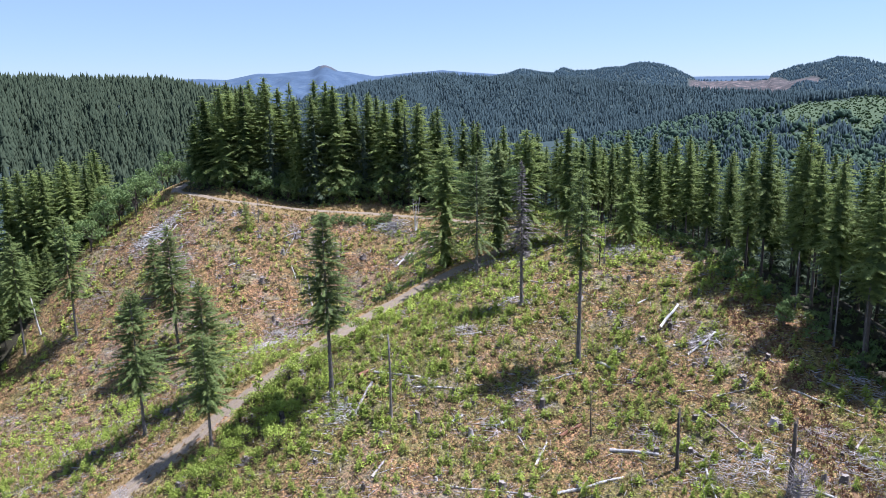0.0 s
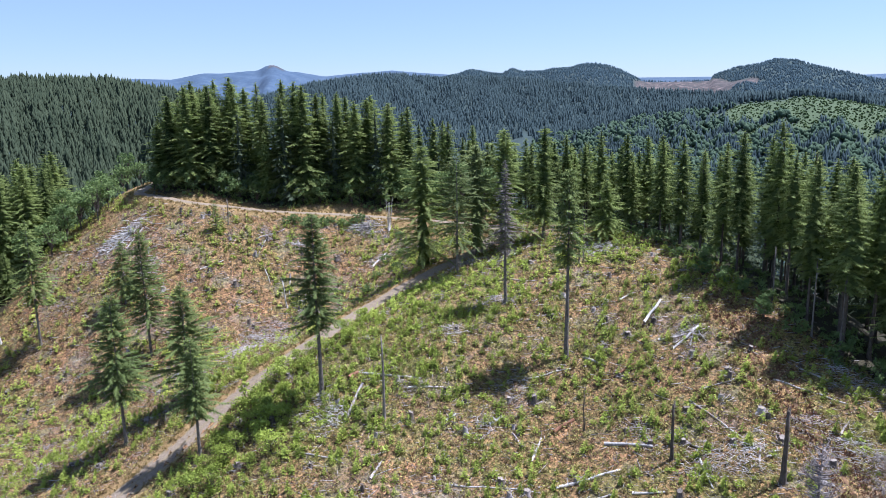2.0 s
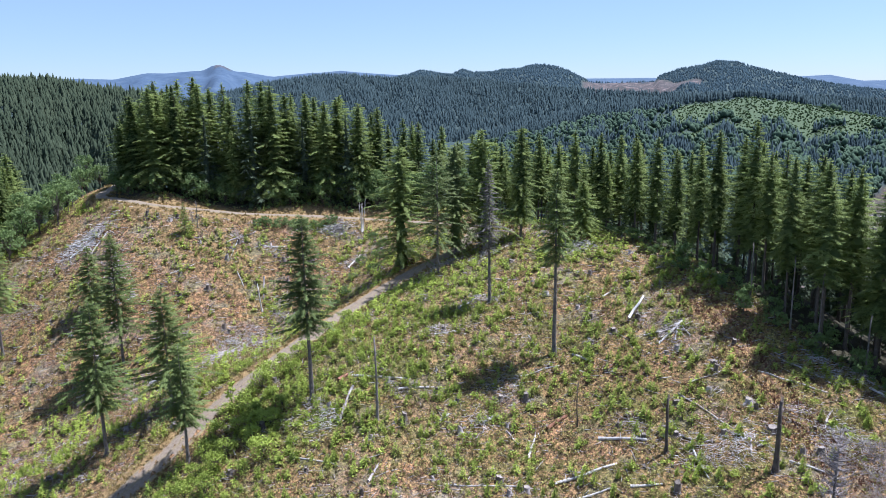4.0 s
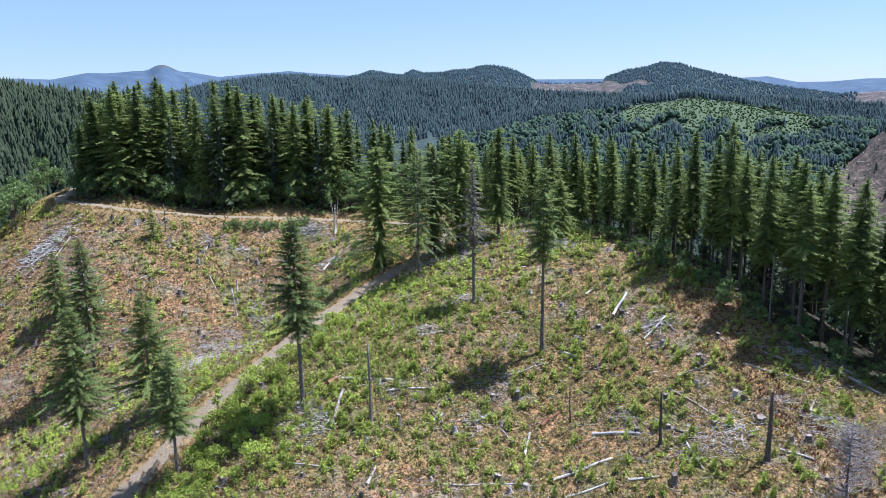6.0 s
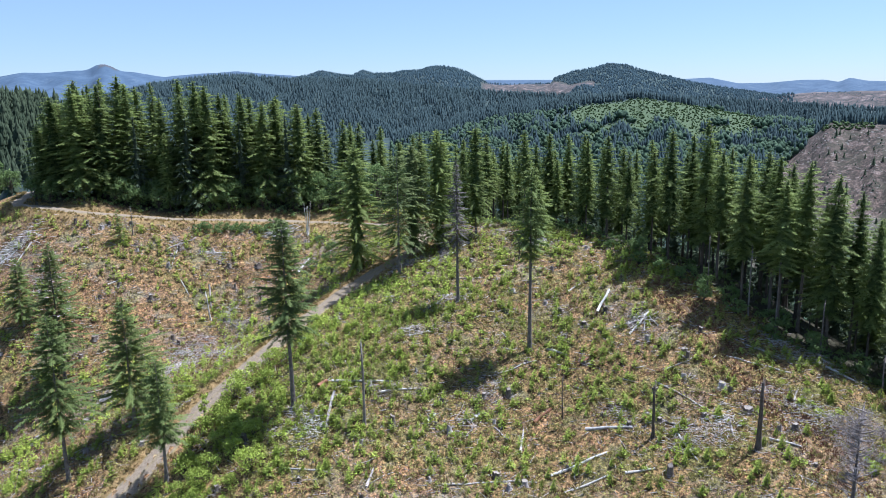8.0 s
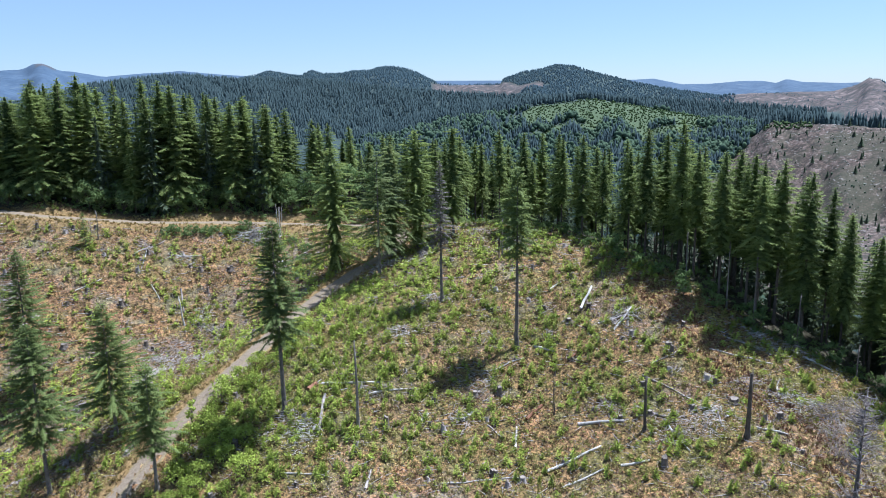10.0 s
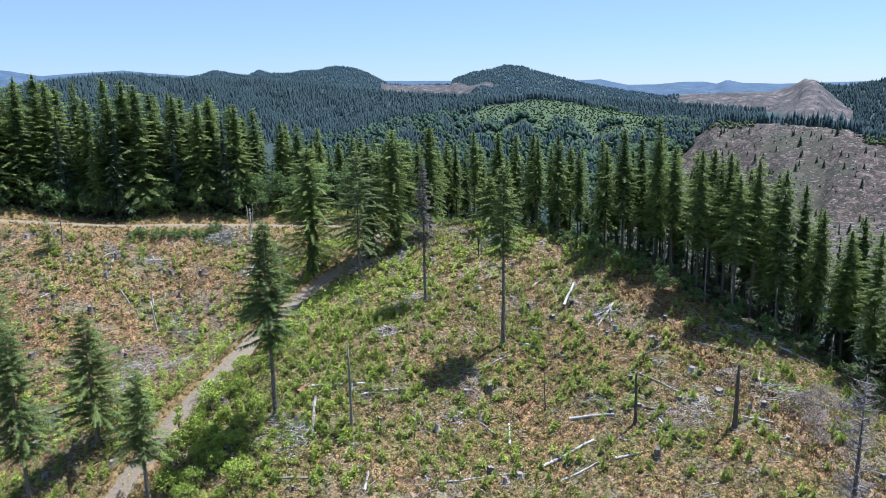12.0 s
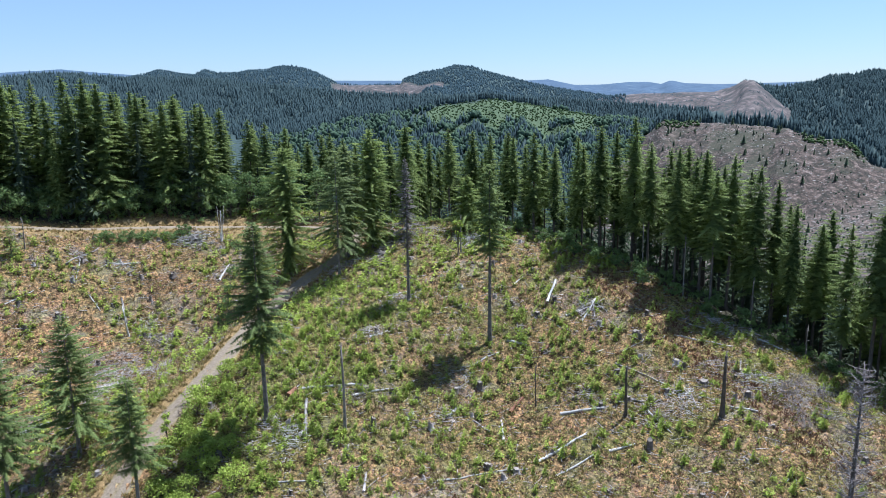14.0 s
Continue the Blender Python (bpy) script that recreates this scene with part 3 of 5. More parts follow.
    ring = np.column_stack([0.14 * np.cos(a), 0.14 * np.sin(a), np.full(3, height - 1.1)])
    tris.append(np.stack([ring, np.roll(ring, -1, 0), np.tile((0, 0, height), (3, 1))], 1))
    tones.append(np.full((3, 3), 0.7))
    V = np.concatenate(tris).reshape(-1, 3)
    return V, np.arange(len(V)).reshape(-1, 3), np.concatenate(tones).ravel()


def trunk_pieces(r, height, girth, lean=0.0, stubs=0, stub_from=2.0, stub_to=10.0, stub_len=1.0, sides=8, top=0.08):
    hs = np.array((-0.5, 0.15, 0.8, 2.0, height * 0.25, height * 0.5, height * 0.75, height))
    hs = np.sort(hs)
    bend = np.cumsum(r.uniform(-0.06, 0.06, (len(hs), 2)), axis=0)
    pts = np.column_stack([bend[:, 0] + lean * hs / height, bend[:, 1], hs])
    rad = girth / 2 * (1 - (1 - top) * np.clip(hs / height, 0, 1)) * (1 + 0.5 * np.exp(-np.maximum(hs, 0) / 0.6))
    pieces = [tube(pts, rad, sides, 0.10, int(r.integers(1e6)))]
    for _ in range(stubs):
        z = r.uniform(stub_from, stub_to)
        phi = r.uniform(0, 6.283)
        c = np.array((np.interp(z, hs, pts[:, 0]), np.interp(z, hs, pts[:, 1]), z))
        ln = stub_len * r.uniform(0.3, 1.0)
        d = np.array((math.cos(phi), math.sin(phi), r.uniform(-0.4, 0.25))) * ln
        pieces.append(tube([c, c + d * 0.5 + (0, 0, -0.05 * ln), c + d + (0, 0, -0.12 * ln)], [0.05, 0.035, 0.012], 3, 0, 1, cap=False))
    return join(pieces)


def fir(name, x, y, height, base, radius, seed, label, girth=None, fullness=1.0, per_whorl=7, step=0.5, stubs=14, mat=None, bark=None, group="", stub_len=1.0, spray=0.55, shade_core=False, taper=0.85, ragged=0.4, droop=1.0):
    r = np.random.default_rng(seed)
    ob = thing(name, x, y, label, "tree", group)
    g = girth or height * 0.017
    v, f = trunk_pieces(r, height - 0.4, g, r.uniform(-0.3, 0.3), stubs, 1.5, base + 3, stub_len)
    part("trunk", mesh_from("trunk", v, f, smooth_faces=True), bark or M_BARK, ob)
    v, f, t = fir_crown(r, height, base, radius, per_whorl, step, fullness, spray, shade_core, taper, ragged=ragged, droop=droop)
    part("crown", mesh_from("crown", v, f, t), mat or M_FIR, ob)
    return ob


# ---- lone trees left standing in the clearing ----
LONE = "lone fir trees left in the clearing"
fir("fir_tree", 21.8, 108.3, 31.0, 16.0, 3.2, 21, "tall thin green fir with a long bare trunk", 0.75, 0.9, 9, 0.42, 60, M_FIR_LONE, group=LONE, stub_len=1.8, taper=0.5, ragged=0.35)
fir("fir_tree", -17.9, 106.0, 29.6, 11.5, 4.6, 22, "tall narrow green fir above the road bank", 0.72, 0.92, 10, 0.42, 60, M_FIR_LONE, group=LONE, stub_len=1.4, taper=0.62, ragged=0.35, droop=0.8)
fir("fir_tree", -36.1, 101.4, 18.6, 6.0, 3.3, 23, "short bushy green fir at the edge of the gravel road", 0.55, 0.9, 9, 0.42, 20, M_FIR_LONE, group=LONE, taper=0.6, ragged=0.4, droop=0.7)
fir("fir_tree", -51.2, 112.5, 25.8, 7.5, 5.6, 24, "open-crowned greyish fir standing below the road", 0.6, 0.85, 10, 0.45, 40, M_FIR_LONE, group=LONE, stub_len=1.5, taper=0.72, ragged=0.35, droop=0.7)
fir("fir_tree", -42.3, 120.3, 21.5, 3.5, 6.8, 25, "broad full green fir beside the gravel road", 0.55, 0.85, 10, 0.45, 20, M_FIR_LONE, group=LONE, taper=0.78, ragged=0.4, droop=0.6)
fir("fir_tree", -59.0, 150.8, 28.0, 7.0, 6.2, 26, "tall green fir standing in the dry bowl", 0.6, 0.9, 10, 0.48, 30, M_FIR_LONE, group=LONE, taper=0.75, ragged=0.35, droop=0.7)
fir("fir_tree", -88.9, 165.1, 30.0, 10.0, 5.2, 27, "tall dark fir with a bare pale trunk in the bowl", 0.6, 0.9, 10, 0.48, 25, M_FIR_LONE, group=LONE, taper=0.7, ragged=0.35)
fir("fir_tree", -103.1, 166.7, 31.0, 10.0, 5.2, 28, "tall dark fir with a bare trunk at the bowl's side", 0.6, 0.9, 10, 0.48, 25, M_FIR_LONE, group=LONE, taper=0.7, ragged=0.35)
fir("fir_tree", -69.5, 168.0, 15.0, 2.0, 4.2, 29, "mid-sized full green fir in the bowl", 0.4, 0.95, 9, 0.45, 6, M_FIR_LONE, group=LONE, taper=0.8, ragged=0.3)
fir("fir_tree", -51.5, 186.0, 8.5, 0.6, 1.7, 30, "small dark young fir on the dry slope", 0.2, 0.95, 6, 0.45, 0, M_FIR, group=LONE)
fir("fir_tree", 7.4, 142.4, 25.0, 5.5, 6.4, 31, "tall sparse fir with a pale bare trunk by the road", 0.6, 0.8, 7, 0.55, 60, M_FIR_THIN, group=LONE, stub_len=2.0, taper=0.58)
fir("fir_tree", 1.0, 156.0, 27.5, 2.0, 8.4, 32, "tall full fir with a greyed top by the road", 0.65, 1.0, 7, 0.5, 30, M_FIR, group=LONE, shade_core=True, taper=0.58)
fir("fir_tree", 12.4, 150.5, 24.5, 2.5, 7.6, 33, "tall fir with ragged lower boughs by the road", 0.6, 0.9, 7, 0.55, 40, M_FIR_THIN, group=LONE, shade_core=True, taper=0.58)
fir("fir_tree", 18.6, 151.5, 26.0, 1.5, 7.8, 34, "tall dark fir at the end of the knoll", 0.65, 0.9, 7, 0.5, 30, M_FIR, group=LONE, shade_core=True, taper=0.58)
fir("fir_tree", 27.5, 152.5, 24.5, 3.0, 4.8, 35, "tall dark fir at the end of the knoll", 0.65, 0.95, 7, 0.5, 20, M_FIR, group=LONE, shade_core=True, taper=0.58)
fir("fir_tree", 39.6, 146.2, 12.5, 0.6, 5.8, 36, "broad dense dark fir on top of the knoll", 0.6, 1.0, 10, 0.4, 6, M_FIR, group=LONE, shade_core=True)
fir("dead_fir", 14.5, 125.2, 26.5, 10.0, 3.0, 37, "dead fir with a grey bare trunk and brown twigs", 0.6, 0.9, 9, 0.4, 80, M_DEADFIR, group="dead standing trees", stub_len=1.6, spray=0.3)


# ---- the woods behind the clearing, tree by tree at their edge ----
def scatter(xs, ys, gap, seed, keep):
    """Places at least gap apart in the box, for which keep(x, y) holds."""
    r = np.random.default_rng(seed)
    n = int((xs[1] - xs[0]) * (ys[1] - ys[0]) / gap ** 2 * 5)
    x, y = r.uniform(*xs, n), r.uniform(*ys, n)
    ok = keep(x, y)
    cells, out = {}, []
    for a, b in zip(x[ok], y[ok]):
        k = (int(a // gap), int(b // gap))
        if any((a - p) ** 2 + (b - q) ** 2 < gap * gap for i in (-1, 0, 1) for j in (-1, 0, 1) for p, q in cells.get((k[0] + i, k[1] + j), ())):
            continue
        cells.setdefault(k, []).append((a, b))
        out.append((a, b))
    return np.array(out)


def band(x, y):
    w = wooded(x, y)
    d, _ = road_distance(x, y)
    right = (x > 28) & (w < 22)
    back = (x <= 28) & (y > 190) & (w < 21)
    left = (x < -90) & (w < 20) & (y > 145) & (y < 240)
    return (w > np.where(back, 3.5, 0.5)) & (right | back | left) & (d > 4.5)


EDGE_TREES = scatter((-140, 110), (56, 240), 4.3, 51, band)
KINDS = []
for k in range(7):
    KINDS.append(dict(height=(29, 31, 27, 25, 30, 22, 32)[k], base=(4, 10, 3, 2, 12, 1.5, 7)[k], radius=(4.6, 4.2, 4.7, 4.8, 3.9, 4.5, 4.4)[k], seed=60 + k, fullness=(1, .95, 1, 1, .85, 1, .95)[k]))
made = {}
pick = np.random.default_rng(5)
for x, y in EDGE_TREES:
    k = int(pick.choice((0, 2, 3, 5, 6, 2, 0))) if x < 28 else int(pick.choice((1, 1, 4, 4, 6, 0)))     # bare stems below along the knoll
    if k not in made:
        q = KINDS[k]
        made[k] = fir("fir_tree", x, y, q["height"], q["base"], q["radius"], q["seed"], "tall dark green fir at the edge of the standing wood", fullness=q["fullness"], bark=M_BARKDARK, group="firs of the standing wood", stubs=24, stub_len=1.4, spray=0.60, step=0.62, per_whorl=8, shade_core=True, taper=0.70, ragged=0.25)
        ob = made[k]
    else:
        ob = copy_thing(made[k], pose(x, y, land1(x, y) - 0.1, 0, 0, pick.uniform(0, 360)))
    if x < 28 and y > 190:      # the grove above the road: its canopy sinks towards both ends
        tall = np.interp(x, (-135, -80, -70, -60, -40, -12, 0, 10, 28), (30, 46, 54, 60.5, 58.5, 53, 50, 45, 41)) - pick.uniform(0, 7) - land1(x, y)
    elif x < -85:               # down the far side of the ridge
        tall = min(28.0, 11 + pick.uniform(-4, 4) - land1(x, y))
    else:                       # the wood is lower behind the knoll
        tall = pick.uniform(23.5, 29.5) * (1 - 0.22 * float(smooth(110, 140, y)))
    s = max(9.0, tall) / KINDS[k]["height"] * (pick.uniform(0.45, 0.8) if pick.random() < 0.17 else 1)
    wide = s * (1.16 if x > 28 else 1.18)
    ob.scale = (wide * pick.uniform(0.8, 1.25), wide * pick.uniform(0.8, 1.25), s)


# ---- woods farther off ----
def instances(name, templates, places, scales, turns, tones, mat, label, category, squash=None):
    """Many plants as one object: templates (vertices, triangles, tone), a place, scale, turn and tone each."""
    r = np.random.default_rng(len(places))
    V, F, T, n = [], [], [], 0
    which = r.integers(len(templates), size=len(places))
    for k, (tv, tf, tt) in enumerate(templates):
        m = which == k
        p, s, a = places[m], scales[m], turns[m]
        c, sn = np.cos(a)[:, None], np.sin(a)[:, None]
        wide = s[:, None] if squash is None else (s * squash[m])[:, None]
        x = (tv[None, :, 0] * c - tv[None, :, 1] * sn) * wide + p[:, 0:1]
        y = (tv[None, :, 0] * sn + tv[None, :, 1] * c) * wide + p[:, 1:2]
        z = tv[None, :, 2] * s[:, None] + p[:, 2:3]
        V.append(np.stack([x, y, z], -1).reshape(-1, 3))
        F.append((tf[None] + (np.arange(m.sum()) * len(tv))[:, None, None] + n).reshape(-1, 3))
        T.append((np.clip(tt[None] * 0.6 + tones[m][:, None] * 0.6, 0, 1.3)).ravel())
        n += m.sum() * len(tv)
    me = mesh_from(name, np.vstack(V), np.vstack(F), np.concatenate(T))
    me.materials.append(mat)
    return tagged(new(name, me), label, category, kind="stuff")


def tiered_fir(r, tiers, points):
    """A farther fir of unit height: ragged skirts of boughs, one over the other."""
    V, F, T = [], [], []
    for k in range(tiers):
        s = k / tiers
        z, q = 0.10 + 0.84 * s, 0.165 * (1 - s) ** 0.85 + 0.012
        a0, n = r.uniform(0, 6.283), len(V)
        for j in range(points):
            a = a0 + (j + r.uniform(-0.25, 0.25)) * 6.283 / points
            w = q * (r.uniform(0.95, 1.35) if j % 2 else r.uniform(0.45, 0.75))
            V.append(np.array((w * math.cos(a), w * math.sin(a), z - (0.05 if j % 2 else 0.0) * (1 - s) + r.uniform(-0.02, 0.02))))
            # points toned lighter than notches: shade between boughs painted in
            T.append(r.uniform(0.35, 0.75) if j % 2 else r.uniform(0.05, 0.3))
        V.append(np.array((0, 0, min(1.03, z + 1.7 / tiers))))
        T.append(0.35)
        F += [(n + j, n + (j + 1) % points, n + points) for j in range(points)]
    return np.array(V), np.array(F), np.array(T)


def round_crown(r):
    """A far broad-leaved crown of unit height: a ragged, lumpy mass of leaves."""
    bm = bmesh.new()
    bmesh.ops.create_icosphere(bm, subdivisions=1, radius=0.5)
    bm.verts.ensure_lookup_table()
    V = np.array([v.co * r.uniform(0.55, 1.3) for v in bm.verts]) * (0.8, 0.8, 1.0) + (0, 0, 0.5)
    F = np.array([[v.index for v in f.verts] for f in bm.faces])
    bm.free()
    # lighter with height: light from above is painted into the tone
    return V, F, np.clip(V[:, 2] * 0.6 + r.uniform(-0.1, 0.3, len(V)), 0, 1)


tr = np.random.default_rng(77)
MIDS = []
for _ in range(4):
    mv, mf, mt = fir_crown(tr, 28.0, 2.5, 4.6, 6, 1.7, 1.0, 2.3, True, hang=0.4)
    MIDS.append((mv / 28.0, mf, mt))
SMALL = [tiered_fir(tr, 5, 8) for _ in range(6)]
PLAIN = [tiered_fir(tr, 3, 8) for _ in range(5)]
CONES = [tiered_fir(tr, 2, 6) for _ in range(6)]
CROWNS = [round_crown(tr) for _ in range(8)]


def plant(name, spots, low, high, templates, mat, label, category, sink=0.5, tops=None, wide=1.0):
    n = len(spots)
    r = np.random.default_rng(n + 3)
    s = r.uniform(low, high, n) * (0.85 + 0.3 * r.random(n))
    z = land(spots[:, 0], spots[:, 1]) - sink
    if tops is not None:                                    # canopy height fitted to the tree line in the camera's view
        s = s * np.clip(tops(spots[:, 0], spots[:, 1]) - z, 14, 34)
    return instances(name, templates, np.column_stack([spots, z]), s, r.uniform(0, 6.28, n), r.random(n), mat, label, category, r.uniform(0.8, 1.25, n) * wide)


def sector(az0, az1, r0, r1, gap, seed):
    r = np.random.default_rng(seed)
    area = radians(az1 - az0) * (r1 * r1 - r0 * r0) / 2
    n = int(area / gap ** 2)
    rad = np.sqrt(r.uniform(r0 * r0, r1 * r1, n))
    a = np.radians(r.uniform(az0, az1, n))
    return np.column_stack([HUB[0] + rad * np.sin(a), HUB[1] + rad * np.cos(a)])


def on_hill(p, names):
    which = far_land(p[:, 0], p[:, 1])[1]
    ok = np.zeros(len(p), bool)
    for nm in names:
        ok |= which == list(HILLS).index(nm)
    return p[ok]


# just behind the edge trees, and down both flanks
deep = scatter((-90, 185), (20, 330), 6.0, 81, lambda x, y: (wooded(x, y) > 3) & ~band(x, y) & (np.hypot(x + 20, y - 3) > 90) & (road_distance(x, y)[0] > 6) & (x + 0.55 * y > -75) & np.where(x < 28, y < np.where(x > -18, 331, 265), wooded(x, y) < np.where(y < 118, 120, 70)))
plant("fir_wood", deep, 0.80, 0.88, MIDS, M_WOODS, "dense dark green fir wood behind the clearing", "trees",
      tops=lambda x, y: np.minimum(np.where(x < -6, np.interp(x, (-80, -60, -40, -12, 0), (48, 60, 58, 53, 48)), 38) - 0.05 * np.maximum(np.hypot(x + 20, y) - 160, 0), land(x, y) + np.where(x < 28, 33, 26)))
slope = sector(-40, -3, 210, 1060, 5.6, 82)
sr, sa = polar(slope[:, 0], slope[:, 1])
slope = slope[(wooded(slope[:, 0], slope[:, 1]) > 8) & ~band(slope[:, 0], slope[:, 1]) & (np.hypot(slope[:, 0] + 120, slope[:, 1] - 190) > 42) & ((slope[:, 0] + 0.55 * slope[:, 1] <= -75) | (sr > 430))]
sr, sa = polar(slope[:, 0], slope[:, 1])
plant("fir_wood", slope[sr < 430][::2], 15, 24, MIDS, M_WOODS, "dense fir wood in the side valley", "trees")
plant("fir_wood", slope[(sr >= 430) & (sr < 700)], 11, 18, SMALL, M_WOODS, "dense fir wood on the hill beside the clearing", "trees", wide=1.25)
plant("fir_wood", slope[sr >= 700], 10, 16, PLAIN, M_WOODS, "dense fir wood covering the hillside", "trees", wide=1.15)
b = sector(-14, 48, 1000, 2660, 9.2, 83)
b = on_hill(b, ("middle",))
plant("fir_wood", b, 13, 20, CONES, M_FAR_HAZED, "dense fir wood covering the far ridge", "trees", wide=1.15)
g = on_hill(sector(12, 58, 900, 1680, 6.0, 84), ("green",))
g = g[~felled_side(g[:, 0], g[:, 1], land(g[:, 0], g[:, 1]))]
gr, ga = polar(g[:, 0], g[:, 1])
glade = young_growth(gr, ga, g[:, 0], g[:, 1])
leafy = (wave(g[:, 0], g[:, 1], 120, 21) + 0.5 * np.sin(g[:, 0] * 7.3 + g[:, 1] * 5.1) > -0.25) & (gr < 1570)
plant("fir_wood", g[~glade & ~leafy], 12, 19, CONES, M_FAR_HAZED, "fir wood on the nearer ridge beyond the valley", "trees", wide=1.1)
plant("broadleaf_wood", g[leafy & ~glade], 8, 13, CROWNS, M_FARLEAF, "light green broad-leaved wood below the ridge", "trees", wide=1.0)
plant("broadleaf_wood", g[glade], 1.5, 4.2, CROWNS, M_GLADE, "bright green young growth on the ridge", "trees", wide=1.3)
crest = sector(43.5, 66, 1130, 1420, 7.0, 85)
cr, ca = polar(crest[:, 0], crest[:, 1])
rc = hill("cut", cr, ca)[1]
plant("fir_wood", crest[(cr > rc + 5) & (cr < rc + 60)], 17, 27, CONES, M_FAR_HAZED, "row of dark firs along the bare hill's crest", "trees")
rt = on_hill(sector(48, 68, 1500, 3000, 10.5, 86), ("right",))
plant("fir_wood", rt, 13, 20, CONES, M_FAR_HAZED, "fir wood on the distant hill", "trees", wide=1.3)
dm = sector(-2, 42, 2500, 3650, 11.5, 87)
dm = dm[land(dm[:, 0], dm[:, 1]) > EYE_Z - 60]
dr, da = polar(dm[:, 0], dm[:, 1])
plant("fir_wood", dm[~felled_strip(dr, da)], 7, 12, CONES, M_DISTANT_HAZED, "fir wood on the rounded distant hills", "trees", wide=2.1)
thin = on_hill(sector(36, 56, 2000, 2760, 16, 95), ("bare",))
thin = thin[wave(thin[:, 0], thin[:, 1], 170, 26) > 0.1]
plant("fir_wood", thin, 2, 5, CONES, M_DISTANT_HAZED, "thin young fir wood on the bare distant hill", "trees", wide=1.8)
cutr = sector(36, 66, 600, 1340, 10, 88)
cutr = cutr[felled_side(cutr[:, 0], cutr[:, 1], land(cutr[:, 0], cutr[:, 1]))]
lone = sector(36, 66, 600, 1320, 34, 93)
lone = lone[felled_side(lone[:, 0], lone[:, 1], land(lone[:, 0], lone[:, 1]))]
plant("fir_wood", lone, 5, 14, SMALL, M_WOODS, "single dark firs left on the bare hillside", "trees", wide=1.3)
fringe = sector(43.5, 64, 1100, 1345, 5, 94)
fr, fa = polar(fringe[:, 0], fringe[:, 1])
fc = hill("cut", fr, fa)[1]
fringe = fringe[(fr < fc) & (fr > fc - 35) & (((fa > 44) & (fa < 47)) | ((fa > 54) & (fa < 58)))]
plant("broadleaf_wood", fringe, 2, 5, CROWNS, M_GLADE, "bright green shrubs along the bare hill's crest", "shrubs", wide=1.4)
cutr = cutr[wave(cutr[:, 0], cutr[:, 1], 90, 22) > 0.25]
plant("broadleaf_wood", cutr, 0.8, 3.2, CROWNS, M_FARLEAF, "scattered young trees on the bare hillside", "trees")

stk = sector(39, 66, 800, 1330, 7, 89)

# floor of the valley between the clearing and the ridges
v = sector(-7, 44, 330, 1400, 9.0, 90)
vr, va = polar(v[:, 0], v[:, 1])
vk = far_land(v[:, 0], v[:, 1])[1]
v = v[((vk <= 0) | ((vk == list(HILLS).index("middle")) & (vr < 1000)) | ((vk == list(HILLS).index("green")) & (vr < 900))) & (wooded(v[:, 0], v[:, 1]) > 60)]
v = v[~felled_side(v[:, 0], v[:, 1], land(v[:, 0], v[:, 1]))]
half = np.sin(v[:, 0] * 3.1 + v[:, 1] * 1.7) > 0
plant("fir_wood", v[half], 17, 25, CONES, M_FAR_HAZED, "fir wood on the valley floor", "trees")
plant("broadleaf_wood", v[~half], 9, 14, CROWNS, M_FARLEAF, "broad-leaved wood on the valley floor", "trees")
v = sector(40, 64, 450, 1330, 14, 92)
v = v[(wave(v[:, 0], v[:, 1], 70, 24) > 0.1) & (far_land(v[:, 0], v[:, 1])[1] != list(HILLS).index("green"))]
plant("broadleaf_wood", v, 0.8, 3.2, CROWNS, M_FARLEAF, "scattered shrubs on the felled slope", "shrubs")


M_VERGE = foliage("verge_grass", (0.12, 0.095, 0.036), (0.32, 0.235, 0.092), scale=0.2)


# ---- broad-leaved trees and shrubs ----
def leaf_clumps(r, centres, radius, count, size):
    """Small folded leaves strewn through clumps: vertices, triangles, tone."""
    V, F, T = [], [], []
    for c in centres:
        shade = r.uniform(0.1, 0.45)
        for _ in range(count):
            d = r.normal(size=3)
            d /= np.linalg.norm(d)
            p = c + d * radius * r.uniform(0.45, 1.05) * (1, 1, 0.75)
            a = r.normal(size=3)
            a /= np.linalg.norm(a)
            b = np.cross(a, d)
            b /= np.linalg.norm(b) + 1e-6
            s = size * r.uniform(0.6, 1.3)
            n = len(V)
            V += [p - a * s, p + b * s * 0.55, p + a * s, p - b * s * 0.55]
            # upper side of each clump toned lighter: top light painted in
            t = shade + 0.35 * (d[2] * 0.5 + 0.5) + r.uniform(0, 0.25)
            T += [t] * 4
            F += [(n, n + 1, n + 2), (n, n + 2, n + 3)]
    return np.array(V), np.array(F), np.array(T)


